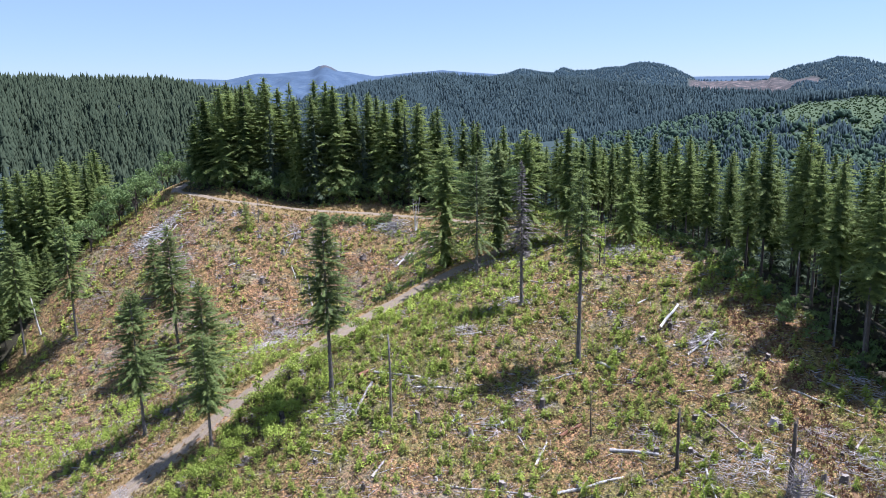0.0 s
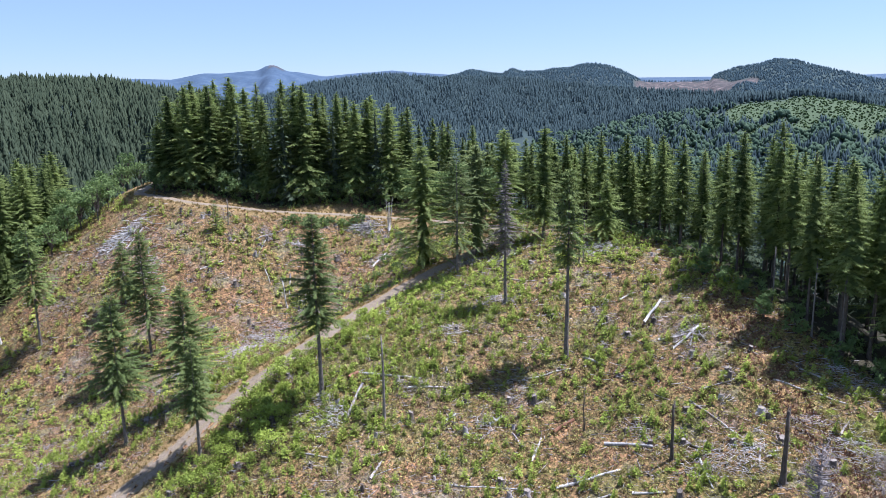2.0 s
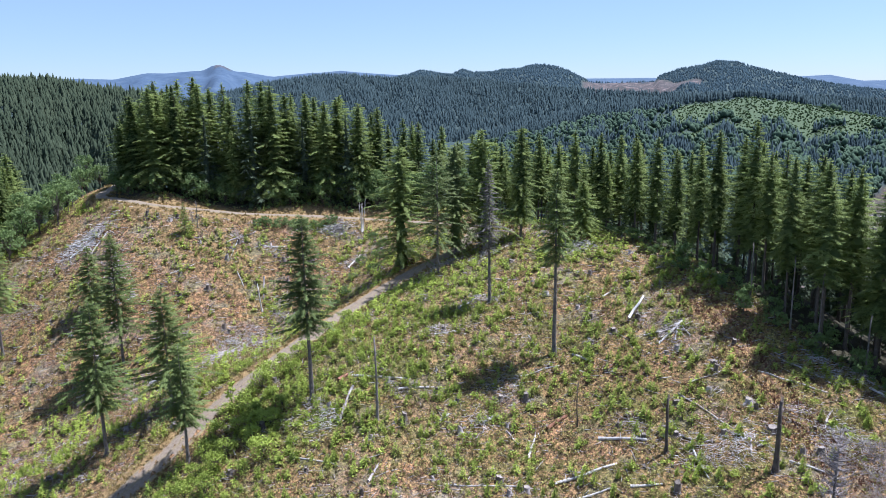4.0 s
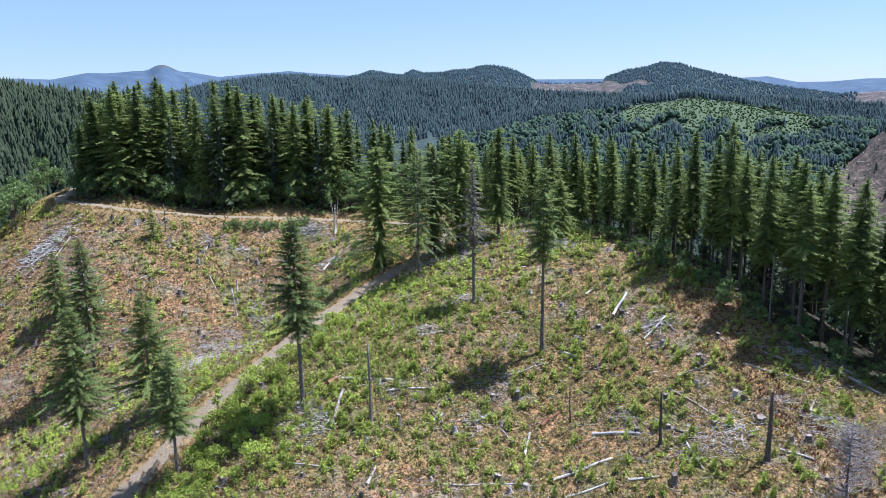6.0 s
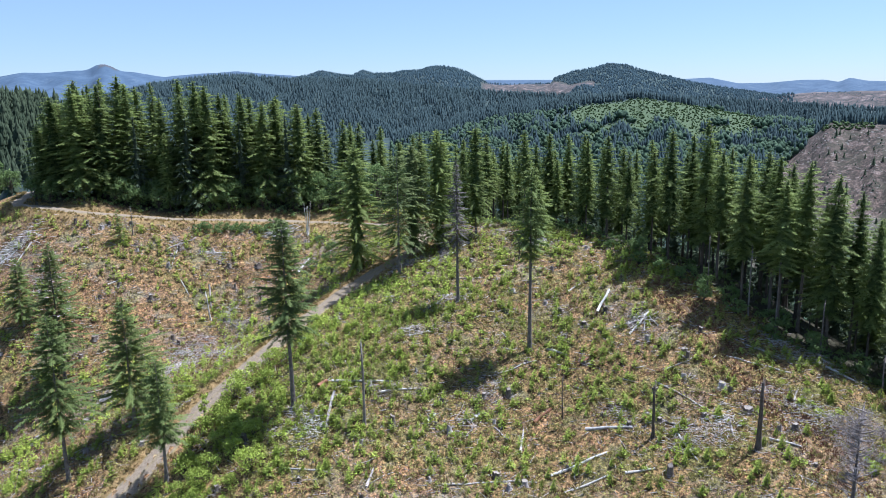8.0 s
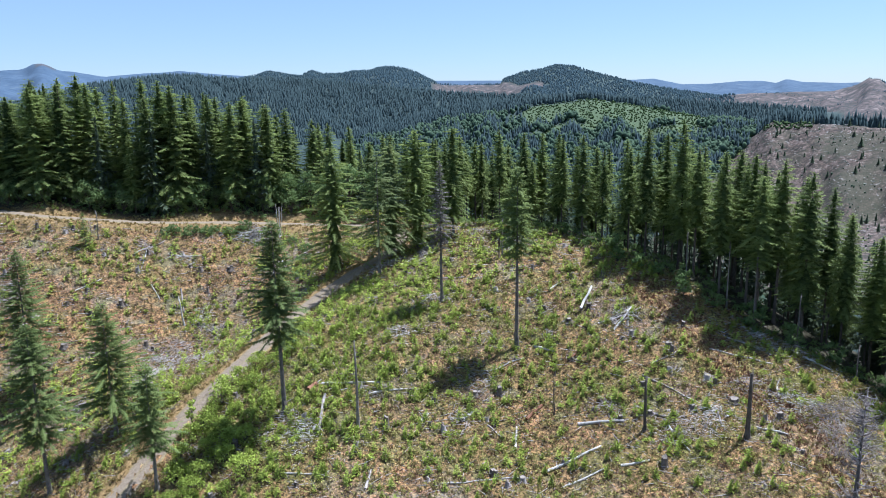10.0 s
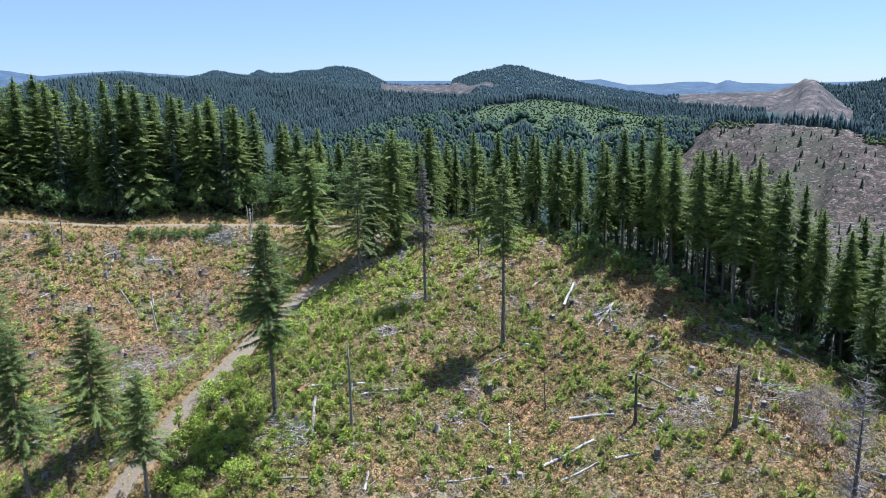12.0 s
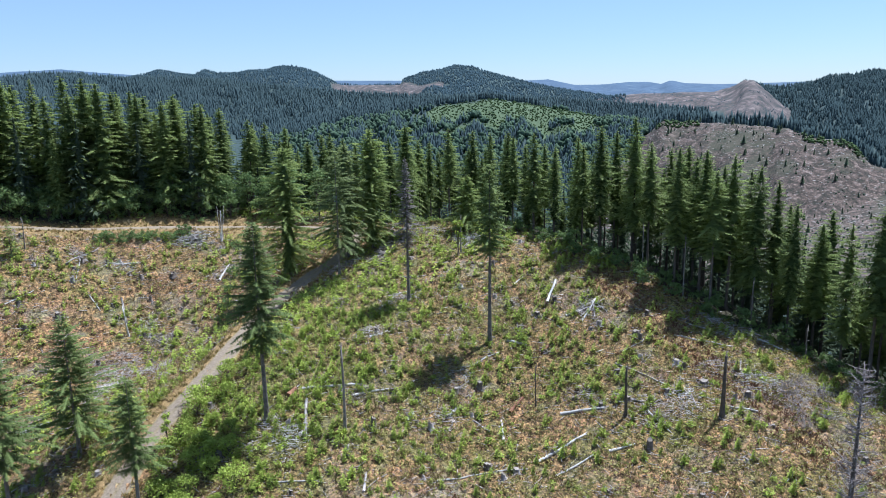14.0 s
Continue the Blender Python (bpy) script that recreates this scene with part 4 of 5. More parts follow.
def broadleaf(name, x, y, height, radius, seed, label, category, group="", clumps=14, leaves=26, size=0.28, stem=None, mat=None, turn=0.0):
    """A stem that forks into limbs, each with clumps of leaves at its end."""
    r = np.random.default_rng(seed)
    ob = thing(name, x, y, label, category, group, turn)
    stem = height * 0.35 if stem is None else stem
    pieces = [tube([(0, 0, -0.3), (0.05, 0, stem * 0.5), (0.0, 0.08, stem)], [height * 0.018 + 0.02, height * 0.014 + 0.015, height * 0.011 + 0.012], 6, 0.08, seed)]
    centres = []
    for k in range(clumps):
        a, q = r.uniform(0, 6.283), math.sqrt(r.uniform(0.02, 1))
        h = stem + (height - stem) * r.uniform(0.12, 0.95)
        wide = radius * math.sin(math.pi * min(0.92, max(0.12, (h - stem * 0.6) / (height - stem * 0.6)))) ** 0.6
        c = np.array((math.cos(a) * q * wide, math.sin(a) * q * wide, h))
        centres.append(c)
        root = np.array((0, 0.06, stem * r.uniform(0.55, 1)))
        pieces.append(tube([root, (root + c) / 2 + (0, 0, 0.08 * height), c], [height * 0.008 + 0.012, height * 0.005 + 0.008, 0.008], 4, 0, 1, cap=False))
    v, f = join(pieces)
    part("stem", mesh_from("stem", v, f, smooth_faces=True), M_BARKDARK, ob)
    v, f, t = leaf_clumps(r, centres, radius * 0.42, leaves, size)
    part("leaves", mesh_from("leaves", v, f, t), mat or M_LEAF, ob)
    return ob


def repeat(first, spots, seed, low=0.8, high=1.2):
    """Copies of a thing at further spots, each turned and scaled."""
    r = np.random.default_rng(seed)
    for x, y in spots:
        ob = copy_thing(first, pose(x, y, land1(x, y), 0, 0, r.uniform(0, 360)))
        s = r.uniform(low, high)
        ob.scale = (s * r.uniform(0.9, 1.15), s * r.uniform(0.9, 1.15), s)


alder = [broadleaf("alder_tree", -96, 201, 10.0, 3.4, 301, "light green leafy alder on the far side of the ridge", "tree", "alders beside the clearing", 22, 34, 0.34, mat=M_ALDER),
         broadleaf("alder_tree", -91, 212, 8.0, 3.2, 302, "light green leafy alder beside the road's bend", "tree", "alders beside the clearing", 20, 34, 0.32, mat=M_ALDER),
         broadleaf("alder_tree", -103, 191, 12.0, 3.6, 303, "tall leafy alder with pale stems below the ridge", "tree", "alders beside the clearing", 24, 34, 0.36, mat=M_ALDER)]
for a, spots in zip(alder, (((-88.5, 213), (-89, 206), (-100, 206), (-107, 198), (-99, 219), (-112, 186), (-95, 226), (-106, 211), (-118, 196)), ((-98, 195.5), (-94, 206), (-90, 221), (-103, 200), (-91, 233), (-109, 182), (-88, 241)), ((-108, 205), (-113, 192), (-101, 213), (-117, 205), (-98, 230), (-120, 185), (-108, 222), (-92, 240), (-9, 203), (-2, 204.5), (4, 202), (9, 199.5), (14, 197), (-15, 205.5), (20, 192)))):
    repeat(a, spots, len(spots), 0.75, 1.15)

bush = [broadleaf("broadleaf_shrub", -55, 207.5, 4.2, 2.0, 311, "rounded leafy shrub under the firs beside the road", "shrub", "shrubs along the upper road", 18, 44, 0.2, 0.5, mat=M_ALDER),
        broadleaf("broadleaf_shrub", -36, 205.0, 6.0, 2.6, 312, "tall leafy shrub under the firs beside the road", "shrub", "shrubs along the upper road", 22, 48, 0.22, 1.0, mat=M_ALDER)]
repeat(bush[0], ((-68, 208.5), (-65, 210), (-62, 206), (-49, 205.5), (-44, 204), (-26, 203.6), (-17, 203), (-8, 202.2), (-1.5, 201.5), (6, 199), (-73, 213), (-31, 204), (14, 195), (-76, 221), (-75.5, 215), (-77, 229), (-70.5, 208)), 2, 0.9, 1.5)
repeat(bush[1], ((-40, 206), (-30, 207), (-21, 206), (-58, 210), (-12, 206), (-3, 205), (4, 204), (-46, 208), (10, 201), (-52, 206), (-25, 205), (-34, 206.5), (-8, 204.5)), 3, 0.8, 1.5)
wall_bush = [broadleaf("broadleaf_shrub", 52.5, 104, 3.2, 1.7, 321, "leafy shrub in the shade at the wood's edge", "shrub", "shrubs at the wood's edge", 12, 26, 0.24, 0.3, mat=M_ALDER)]
repeat(wall_bush[0], ((50, 121), (53, 112), (55, 99), (58, 93), (62, 88.5), (66, 84.5), (52, 117), (49.5, 131), (48, 139), (54.5, 107), (60, 95), (69, 82), (64, 91), (57, 103), (70, 77), (53, 126)), 4, 0.6, 1.2)

road_bush = [broadleaf("broadleaf_shrub", -32.9, 105.9, 2.4, 1.7, 331, "bright green leafy shrub on the road bank", "shrub", "shrubs on the road bank", 16, 46, 0.14, 0.2),
             broadleaf("broadleaf_shrub", -30.2, 99.7, 2.9, 1.9, 332, "dense bright green shrub on the road bank", "shrub", "shrubs on the road bank", 18, 46, 0.14, 0.2)]
repeat(road_bush[0], ((-31.3, 108.8), (-28.2, 112.4), (-29.3, 109.8), (-25.3, 117.0), (-23, 119.2), (-19.4, 122.6), (-27, 107), (-24.5, 111), (-21.5, 115.5), (-17.5, 119), (-15.2, 124), (-12.0, 128.5), (-33.8, 101.5), (-26, 104), (-22.6, 107.6), (-14, 120.5)), 5, 0.7, 1.2)
repeat(road_bush[1], ((-27.0, 101.4), (-31.6, 97.3), (-27.7, 95.4), (-24.7, 97), (-34.2, 97.0), (-32.6, 101.5), (-24, 103), (-29, 104.5), (-26.3, 114), (-20.4, 119.6), (-35.2, 93), (-32.4, 93)), 6, 0.7, 1.15)
hedge = [broadleaf("broadleaf_shrub", -24, 191.6, 1.7, 1.5, 341, "low green shrub below the upper road", "shrub", "low shrubs below the upper road", 12, 22, 0.2, 0.15, mat=M_ALDER)]
repeat(hedge[0], [(-34 + 1.55 * k + 0.4 * math.sin(k * 2.3), 191.4 + 0.8 * math.sin(k * 1.7)) for k in range(14)] + [(-4, 184.6), (-2, 178.4), (-10.2, 167), (-4.8, 166.6), (-7.5, 172), (-3, 172), (-12, 161), (-14, 154)], 7, 0.7, 1.25)
broadleaf("broadleaf_tree", -31.0, 111.6, 4.6, 1.1, 351, "small leafy tree at the road's edge", "tree", "", 9, 26, 0.2, 1.8)
broadleaf("broadleaf_tree", 31.0, 135.5, 8.0, 1.3, 352, "slim young broad-leaved tree on the knoll", "tree", "", 9, 26, 0.26, 2.8)


# ---- standing dead wood ----
def snag(name, x, y, height, girth, seed, label, stubs=10, stub_len=0.8, lean=0.0, top=0.6, mat=None):
    r = np.random.default_rng(seed)
    ob = thing(name, x, y, label, "dead tree", "dead standing trees")
    v, f = trunk_pieces(r, height, girth, lean, stubs, height * 0.1, height * 0.95, stub_len, 9, top)
    stem = part("trunk", mesh_from("trunk", v, f, smooth_faces=True), mat or M_BARK, ob)
    # splintered top
    w = girth * 0.5 * top
    for k in range(3):
        a = k * 2.1 + seed
        h = height * 0.02 + r.uniform(0.2, 0.7)
        v, f = tube([(w * 0.6 * math.cos(a) + lean, w * 0.6 * math.sin(a), height - 0.4), (w * 0.7 * math.cos(a) + lean, w * 0.7 * math.sin(a), height + h)], [w * 0.5, 0.02], 4)
        part("splinter", mesh_from("splinter", v, f), mat or M_BARK, stem)
    return ob


snag("snag", -8.1, 100.0, 12.6, 0.46, 401, "tall slim grey snag with short branch stubs", 46, 0.5, top=0.5)
snag("snag", 29.7, 83.0, 7.7, 0.46, 402, "dark slim broken snag in the clearing", 8, 0.4, mat=M_BARKDARK)
snag("snag", 39.8, 74.0, 9.3, 0.68, 403, "thick dark broken snag with pale scars", 14, 0.5, top=0.55, mat=M_BARKDARK)
snag("snag", 20.9, 93.4, 6.6, 0.2, 404, "thin dark pole of a dead tree", 8, 0.3, mat=M_BARKDARK)
snag("snag", -101.4, 171.4, 9.5, 0.45, 405, "leaning pale broken snag in the bowl", 6, 0.5, -1.2, mat=M_SILVER)
snag("snag", -12.6, 132.4, 1.9, 0.5, 406, "short broken stub of a trunk beside the road", 2, 0.2, mat=M_BARK)
snag("snag", -31.5, 165.0, 6.0, 0.35, 407, "slim pale broken snag in the dry bowl", 4, 0.4, -0.6, mat=M_SILVER)
snag("snag", -49.0, 189.0, 6.5, 0.25, 408, "thin bare grey dead stem on the slope", 12, 0.9, mat=M_BARK)
snag("snag", 32.2, 136.2, 7.5, 0.3, 409, "slim bare grey snag on the knoll", 8, 0.6, mat=M_BARK)
for k, (x, y, h) in enumerate(((66.5, 80, 6), (62.5, 88, 9), (59, 94, 12), (57.5, 99, 11), (56, 108, 9))):
    snag("snag", x, y, h, 0.28, 420 + k, "slim pale dead trunk at the wood's edge", 14, 0.7, mat=M_BARK)


def bare_tree(name, x, y, height, seed, label, spread=2.6, boughs=46, stems=1, mat=None, base=0.25):
    """A leafless tree with rising boughs and twigs."""
    r = np.random.default_rng(seed)
    ob = thing(name, x, y, label, "dead tree", "dead standing trees")
    trunk, twigs = [], []
    for s in range(stems):
        off = np.array((r.uniform(-0.5, 0.5), r.uniform(-0.5, 0.5), 0)) * (stems > 1)
        tip = np.array((off[0] * 2.5, off[1] * 2.5, height * r.uniform(0.85, 1.0)))
        pts = [off * 0.6 + (0, 0, -0.3), off + (0, 0, height * 0.3), (off + tip) / 2 + (0, 0, height * 0.1), tip]
        trunk.append(tube(pts, [height * 0.013, height * 0.011, height * 0.007, 0.02], 7, 0.06, seed + s))
        for _ in range(boughs // stems):
            u = r.uniform(base, 0.98)
            c = pts[0] + (tip - pts[0]) * u
            a = r.uniform(0, 6.283)
            ln = spread * (1.05 - u) ** 0.45 * r.uniform(0.4, 1.1)
            e = c + np.array((math.cos(a) * ln, math.sin(a) * ln, ln * r.uniform(0.05, 0.75)))
            m = (c + e) / 2 + (0, 0, -0.06 * ln)
            twigs.append(tube([c, m, e], [0.0020 * height + 0.014, 0.0014 * height + 0.010, 0.010], 4, 0, 1, cap=False))
            for _ in range(7):
                b = c + (e - c) * r.uniform(0.35, 1)
                twigs.append(tube([b, b + r.normal(size=3) * 0.28 * ln], [0.018, 0.008], 3, 0, 1, cap=False))
    v, f = join(trunk)
    part("trunk", mesh_from("trunk", v, f, smooth_faces=True), mat or M_BARK, ob)
    v, f = join(twigs)
    tagged(part("bough", mesh_from("bough", v, f), M_STICK, ob), kind="stuff")
    return ob


bare_tree("bare_tree", 26.0, 46.8, 29.2, 431, "tall leafless dead tree with pale grey boughs", 3.5, 230, mat=M_BARK)
bare_tree("bare_tree", -6.8, 188.3, 9.0, 432, "clump of bare pale dead stems below the upper road", 1.0, 20, 4, M_SILVER, 0.4)
bare_tree("bare_tree", -46.8, 93.2, 4.0, 434, "small bleached dead tree beside the gravel road", 2.4, 24, 2, M_SILVER, 0.2)
for k, (x, y, h) in enumerate(((49.5, 69.5, 2.4), (52.5, 72.5, 2.8), (47.5, 66.0, 2.2), (55.0, 69.0, 2.5), (51.0, 66.5, 2.2), (56.0, 73.5, 2.2))):
    bare_tree("bare_tree", x, y, h, 440 + k, "bleached bush of dead stems and twigs", 2.4, 30, 4, M_STICK, 0.1)
bare_tree("bare_tree", -50.5, 191.5, 3.6, 433, "bare grey bush of dead stems by the road", 1.4, 26, 3, M_BARK, 0.1)


# ---- stumps ----
def stump(x, y, height, girth, seed, mat, label, group="stumps of felled trees"):
    r = np.random.default_rng(seed)
    ob = thing("stump", x, y, label, "stump", group)
    n = 12
    hs = np.array((-0.35, -0.05, 0.12, 0.35, height * 0.7, height))
    rad = girth / 2 * np.array((1.6, 1.38, 1.14, 1.02, 0.97, 0.93))
    a = np.arange(n) / n * 6.2832
    root = 1 + 0.22 * np.cos(a * 4 + r.uniform(0, 6)) + 0.1 * r.normal(size=n)
    rib = 1 + 0.10 * r.normal(size=n)
    V = []
    slope = r.uniform(-0.18, 0.18)
    for k, (h, q) in enumerate(zip(hs, rad)):
        w = q * rib * (1 + (root - 1) * max(0, 1 - max(h, 0) / (height * 0.8)))
        for j in range(n):
            jag = (r.uniform(-0.12, 0.16) * height + slope * math.cos(a[j])) * (k == 5)
            V.append((w[j] * math.cos(a[j]), w[j] * math.sin(a[j]), h + jag))
    F = []
    for k in range(5):
        for j in range(n):
            i = (j + 1) % n
            F += [(k * n + j, k * n + i, (k + 1) * n + i), (k * n + j, (k + 1) * n + i, (k + 1) * n + j)]
    V, F = np.array(V), np.array(F)
    part("bark", mesh_from("bark", V, F, smooth_faces=False), mat, ob)
    ring = V[-n:] * (0.97, 0.97, 1) - (0, 0, 0.015)
    c = np.vstack([ring, [(0, 0, height - 0.04)]])
    part("cut_face", mesh_from("cut_face", c, np.array([(j, (j + 1) % n, n) for j in range(n)])), M_STUMPTOP, ob, "weathered cut face")
    return ob


STUMPS = ((32.2, 109.0), (37.1, 110.4), (39.9, 101.1), (41.6, 107.6), (42.4, 93.8), (42.9, 95.3), (3.8, 96.1), (11.2, 101.4), (14.9, 100.3), (25.1, 124.5),
          (4.4, 101.7), (-4.1, 98.9), (1.7, 104.6), (-5.9, 107.3), (-27.0, 105.9), (-25.4, 103.2), (43.6, 86.8), (43.9, 85.4), (47.2, 97.3), (43.7, 81.1),
          (44.7, 76.1), (32.1, 85.1), (28.1, 86.7), (10.6, 83.6), (30.1, 114.1), (44.3, 117.4), (28.2, 108.4), (10.1, 145.3), (34.7, 90.5), (4.7, 117.9),
          (29.2, 118.3), (39.4, 120.8), (28.1, 76.3), (7.5, 86.1), (-15.3, 103.7), (46.9, 75.5))
BOWL_STUMPS = ((-33.1, 183.8), (-30.6, 184.2), (-32.9, 170.0), (-44.0, 168.9), (-54.5, 159.5), (-47.5, 182.9), (-49.7, 193.6), (-54.6, 193.0), (-56.2, 192.0),
               (-59.7, 193.5), (-38.2, 183.8), (-26.9, 179.1), (-40.5, 178.1), (-50.6, 172.5), (-63.1, 161.1), (-60.8, 168.3), (-42.9, 164.1), (-25.8, 173.5),
               (-54.5, 169.7), (-73.0, 176.7), (-42.9, 120.1), (-45.8, 118.3), (-49.8, 118.9), (-61.5, 125.7), (-39.1, 157.7), (-20.2, 178.4), (-67.8, 181.9))
stump_kinds = []
sp = np.random.default_rng(9)
for k, (x, y) in enumerate(STUMPS + BOWL_STUMPS):
    if k < 7:
        stump_kinds.append(stump(x, y, (0.75, 1.0, 0.6, 0.85, 1.25, 0.7, 0.95)[k], (0.9, 0.8, 0.95, 0.65, 0.75, 1.05, 0.7)[k], 500 + k, (M_STUMPBARK, M_STUMPBARK, M_STICK, M_BARKDARK, M_STUMPBARK, M_STUMPBARK, M_STICK)[k],
                                 ("weathered grey stump with flared roots in the clearing", "dark-barked old stump in the dry grass")[k % 2]))
    else:
        ob = copy_thing(stump_kinds[k % 7], pose(x, y, land1(x, y), 0, 0, sp.uniform(0, 360)))
        s = sp.uniform(0.75, 1.2)
        ob.scale = (s, s, s * sp.uniform(0.8, 1.2))
more = scatter((-95, 64), (56, 196), 8.5, 91, lambda x, y: (wooded(x, y) < -2) & (road_distance(x, y)[0] > 4.5))
for x, y in more:
    k = int(sp.integers(7))
    ob = copy_thing(stump_kinds[k], pose(x, y, land1(x, y), 0, 0, sp.uniform(0, 360)))
    s = sp.uniform(0.5, 0.95)
    ob.scale = (s, s, s * sp.uniform(0.6, 1.1))


STUMP_SPOTS = np.array([*STUMPS, *BOWL_STUMPS, *[tuple(q) for q in more]])


# ---- fallen logs ----
def log(x0, y0, x1, y1, girth, seed, mat, label, lift0=0.0, lift1=0.0):
    r = np.random.default_rng(seed)
    a, b = np.array((x0, y0)), np.array((x1, y1))
    n = max(4, int(np.linalg.norm(b - a) / 1.6) + 2)
    pts, mid = [], (a + b) / 2
    zm = land1(*mid)
    for u in np.linspace(0, 1, n):
        p = a + (b - a) * u + r.normal(size=2) * 0.05
        pts.append((p[0] - mid[0], p[1] - mid[1], land1(*p) - zm + girth * 0.32 + lift0 * (1 - u) + lift1 * u))
    rad = girth / 2 * np.linspace(1, r.uniform(0.55, 0.8), n) * r.uniform(0.92, 1.08, n)
    pieces = [tube(pts, rad, 8, 0.10, seed)]
    for _ in range(int(r.integers(2, 7))):
        u = r.uniform(0.15, 0.95)
        k = min(n - 2, int(u * (n - 1)))
        c = np.array(pts[k]) + (np.array(pts[k + 1]) - np.array(pts[k])) * (u * (n - 1) - k)
        d = r.normal(size=3) * 0.35
        d[2] = abs(d[2]) + 0.15
        pieces.append(tube([c, c + d * r.uniform(0.6, 1.6)], [girth * 0.12, 0.015], 4, 0, 1, cap=False))
    v, f = join(pieces)
    me = mesh_from("fallen_log", v, f, smooth_faces=False)
    me.materials.append(mat)
    ob = new("fallen_log", me)
    ob.location = (mid[0], mid[1], zm)
    tagged(ob, label, "log", "fallen logs in the clearing")


LOGS = ((-11.5, 109.6, -2.2, 107.4, 0.5), (-4.5, 105.8, 1.3, 105.4, 0.45), (-11.5, 107.0, -14.0, 100.4, 0.55), (36.3, 106.0, 43.4, 106.3, 0.4),
        (24.7, 107.3, 26.8, 104.6, 0.45), (35.8, 92.4, 37.9, 86.6, 0.35), (37.9, 86.6, 39.5, 82.4, 0.3), (22.7, 89.6, 28.4, 86.1, 0.6), (12.4, 89.4, 14.6, 93.5, 0.35),
        (14.5, 84.0, 23.2, 84.0, 0.45), (42.2, 75.1, 45.1, 72.3, 0.4), (31.3, 87.6, 33.6, 83.2, 0.35), (33.1, 83.2, 32.4, 76.6, 0.35), (13.8, 104.7, 21.9, 105.7, 0.28))
LOGS_LOW = ((-10.0, 88.5, -8.4, 91.4, 0.4), (0.2, 87.2, 12.2, 83.5, 0.28), (-20.4, 95.8, -15.5, 93.7, 0.28), (50.7, 80.2, 53.4, 82.4, 0.3), (23.1, 78.9, 27.0, 77.9, 0.4),
            (14.8, 80.2, 21.2, 79.9, 0.35), (40.7, 81.3, 38.8, 77.8, 0.3), (7.5, 97.2, 9.6, 98.4, 0.5), (1.2, 98.6, 2.8, 99.7, 0.5), (10.6, 95.4, 11.7, 92.2, 0.3),
            (61.4, 85.7, 65.6, 81.4, 0.4), (47.6, 91.2, 54.8, 85.2, 0.28), (38.4, 93.5, 43.2, 93.4, 0.25))
LOGS_HIGH = ((18.9, 114.0, 19.4, 110.8, 0.25), (34.2, 119.5, 37.6, 120.7, 0.3), (16.7, 134.7, 21.7, 131.9, 0.28), (8.5, 125.0, 14.3, 128.3, 0.35), (2.9, 116.7, 6.6, 117.3, 0.35),
             (55.7, 88.7, 51.8, 92.9, 0.28), (14.5, 142.5, 24.5, 148.5, 0.4), (12.5, 143.8, 20.0, 147.0, 0.35))
LOGS_BOWL = ((-31.6, 174.5, -31.3, 168.5, 0.4), (-53.0, 172.7, -47.8, 175.8, 0.32), (-33.5, 184.1, -26.8, 183.0, 0.32), (-41.4, 183.4, -34.3, 188.7, 0.4), (-38.2, 185.7, -39.9, 178.3, 0.3),
             (-80.5, 188.0, -74.2, 192.0, 0.45), (-75.0, 186.5, -71.9, 191.7, 0.45), (-82.8, 192.6, -74.3, 189.4, 0.4), (-39.7, 138.3, -37.1, 148.6, 0.35), (-37.8, 143.5, -33.3, 153.9, 0.35),
             (-11.0, 172.5, -7.5, 177.3, 0.45), (-16.8, 189.2, -10.4, 187.5, 0.35), (-16.2, 186.8, -10.8, 190.8, 0.35), (-51.1, 140.0, -46.7, 138.3, 0.8), (-37.9, 174.6, -36.0, 171.1, 0.28),
             (-28.6, 165.2, -23.7, 157.9, 0.28), (-63.4, 166.4, -59.5, 167.9, 0.28))
for k, q in enumerate(LOGS + LOGS_LOW + LOGS_HIGH + LOGS_BOWL):
    log(*q, 600 + k, (M_SILVER, M_SILVER, M_STICK)[k % 3], ("bleached grey fallen log lying in the clearing", "pale weathered log lying among low plants", "brown-grey fallen log with broken branch stubs")[k % 3])
log(35.6, 110.6, 39.0, 112.6, 0.5, 691, M_SILVER, "bleached log leaning on an old stump", 0.5, 2.4)
for k, q in enumerate(((37.6, 103.2, 42.6, 105.6, 0.0, 0.9), (42.8, 103.6, 40.8, 105.4, 0.1, 0.7), (40.2, 102.8, 41.8, 105.4, 0.0, 0.9), (38.6, 105.6, 44.4, 105.0, 0.3, 0.2), (42.6, 102.6, 42.2, 104.8, 0.0, 0.6), (38.4, 104.6, 41.0, 104.8, 0.0, 0.8))):
    log(*q[:4], (0.34, 0.22, 0.18)[k % 3], 680 + k, (M_SILVER, M_STICK)[k % 2], "bleached log in a tangle of logs round a stump", *q[4:])
log(16.6, 94.2, 20.0, 95.6, 0.6, 692, M_ROT, "rotten red-brown log split open")
log(28.0, 101.4, 32.7, 102.8, 0.4, 693, M_ROT, "rotten red-brown log in the grass")
log(-13.6, 108.9, -12.2, 109.9, 0.9, 694, M_ROT, "upturned red root plate of a fallen log")


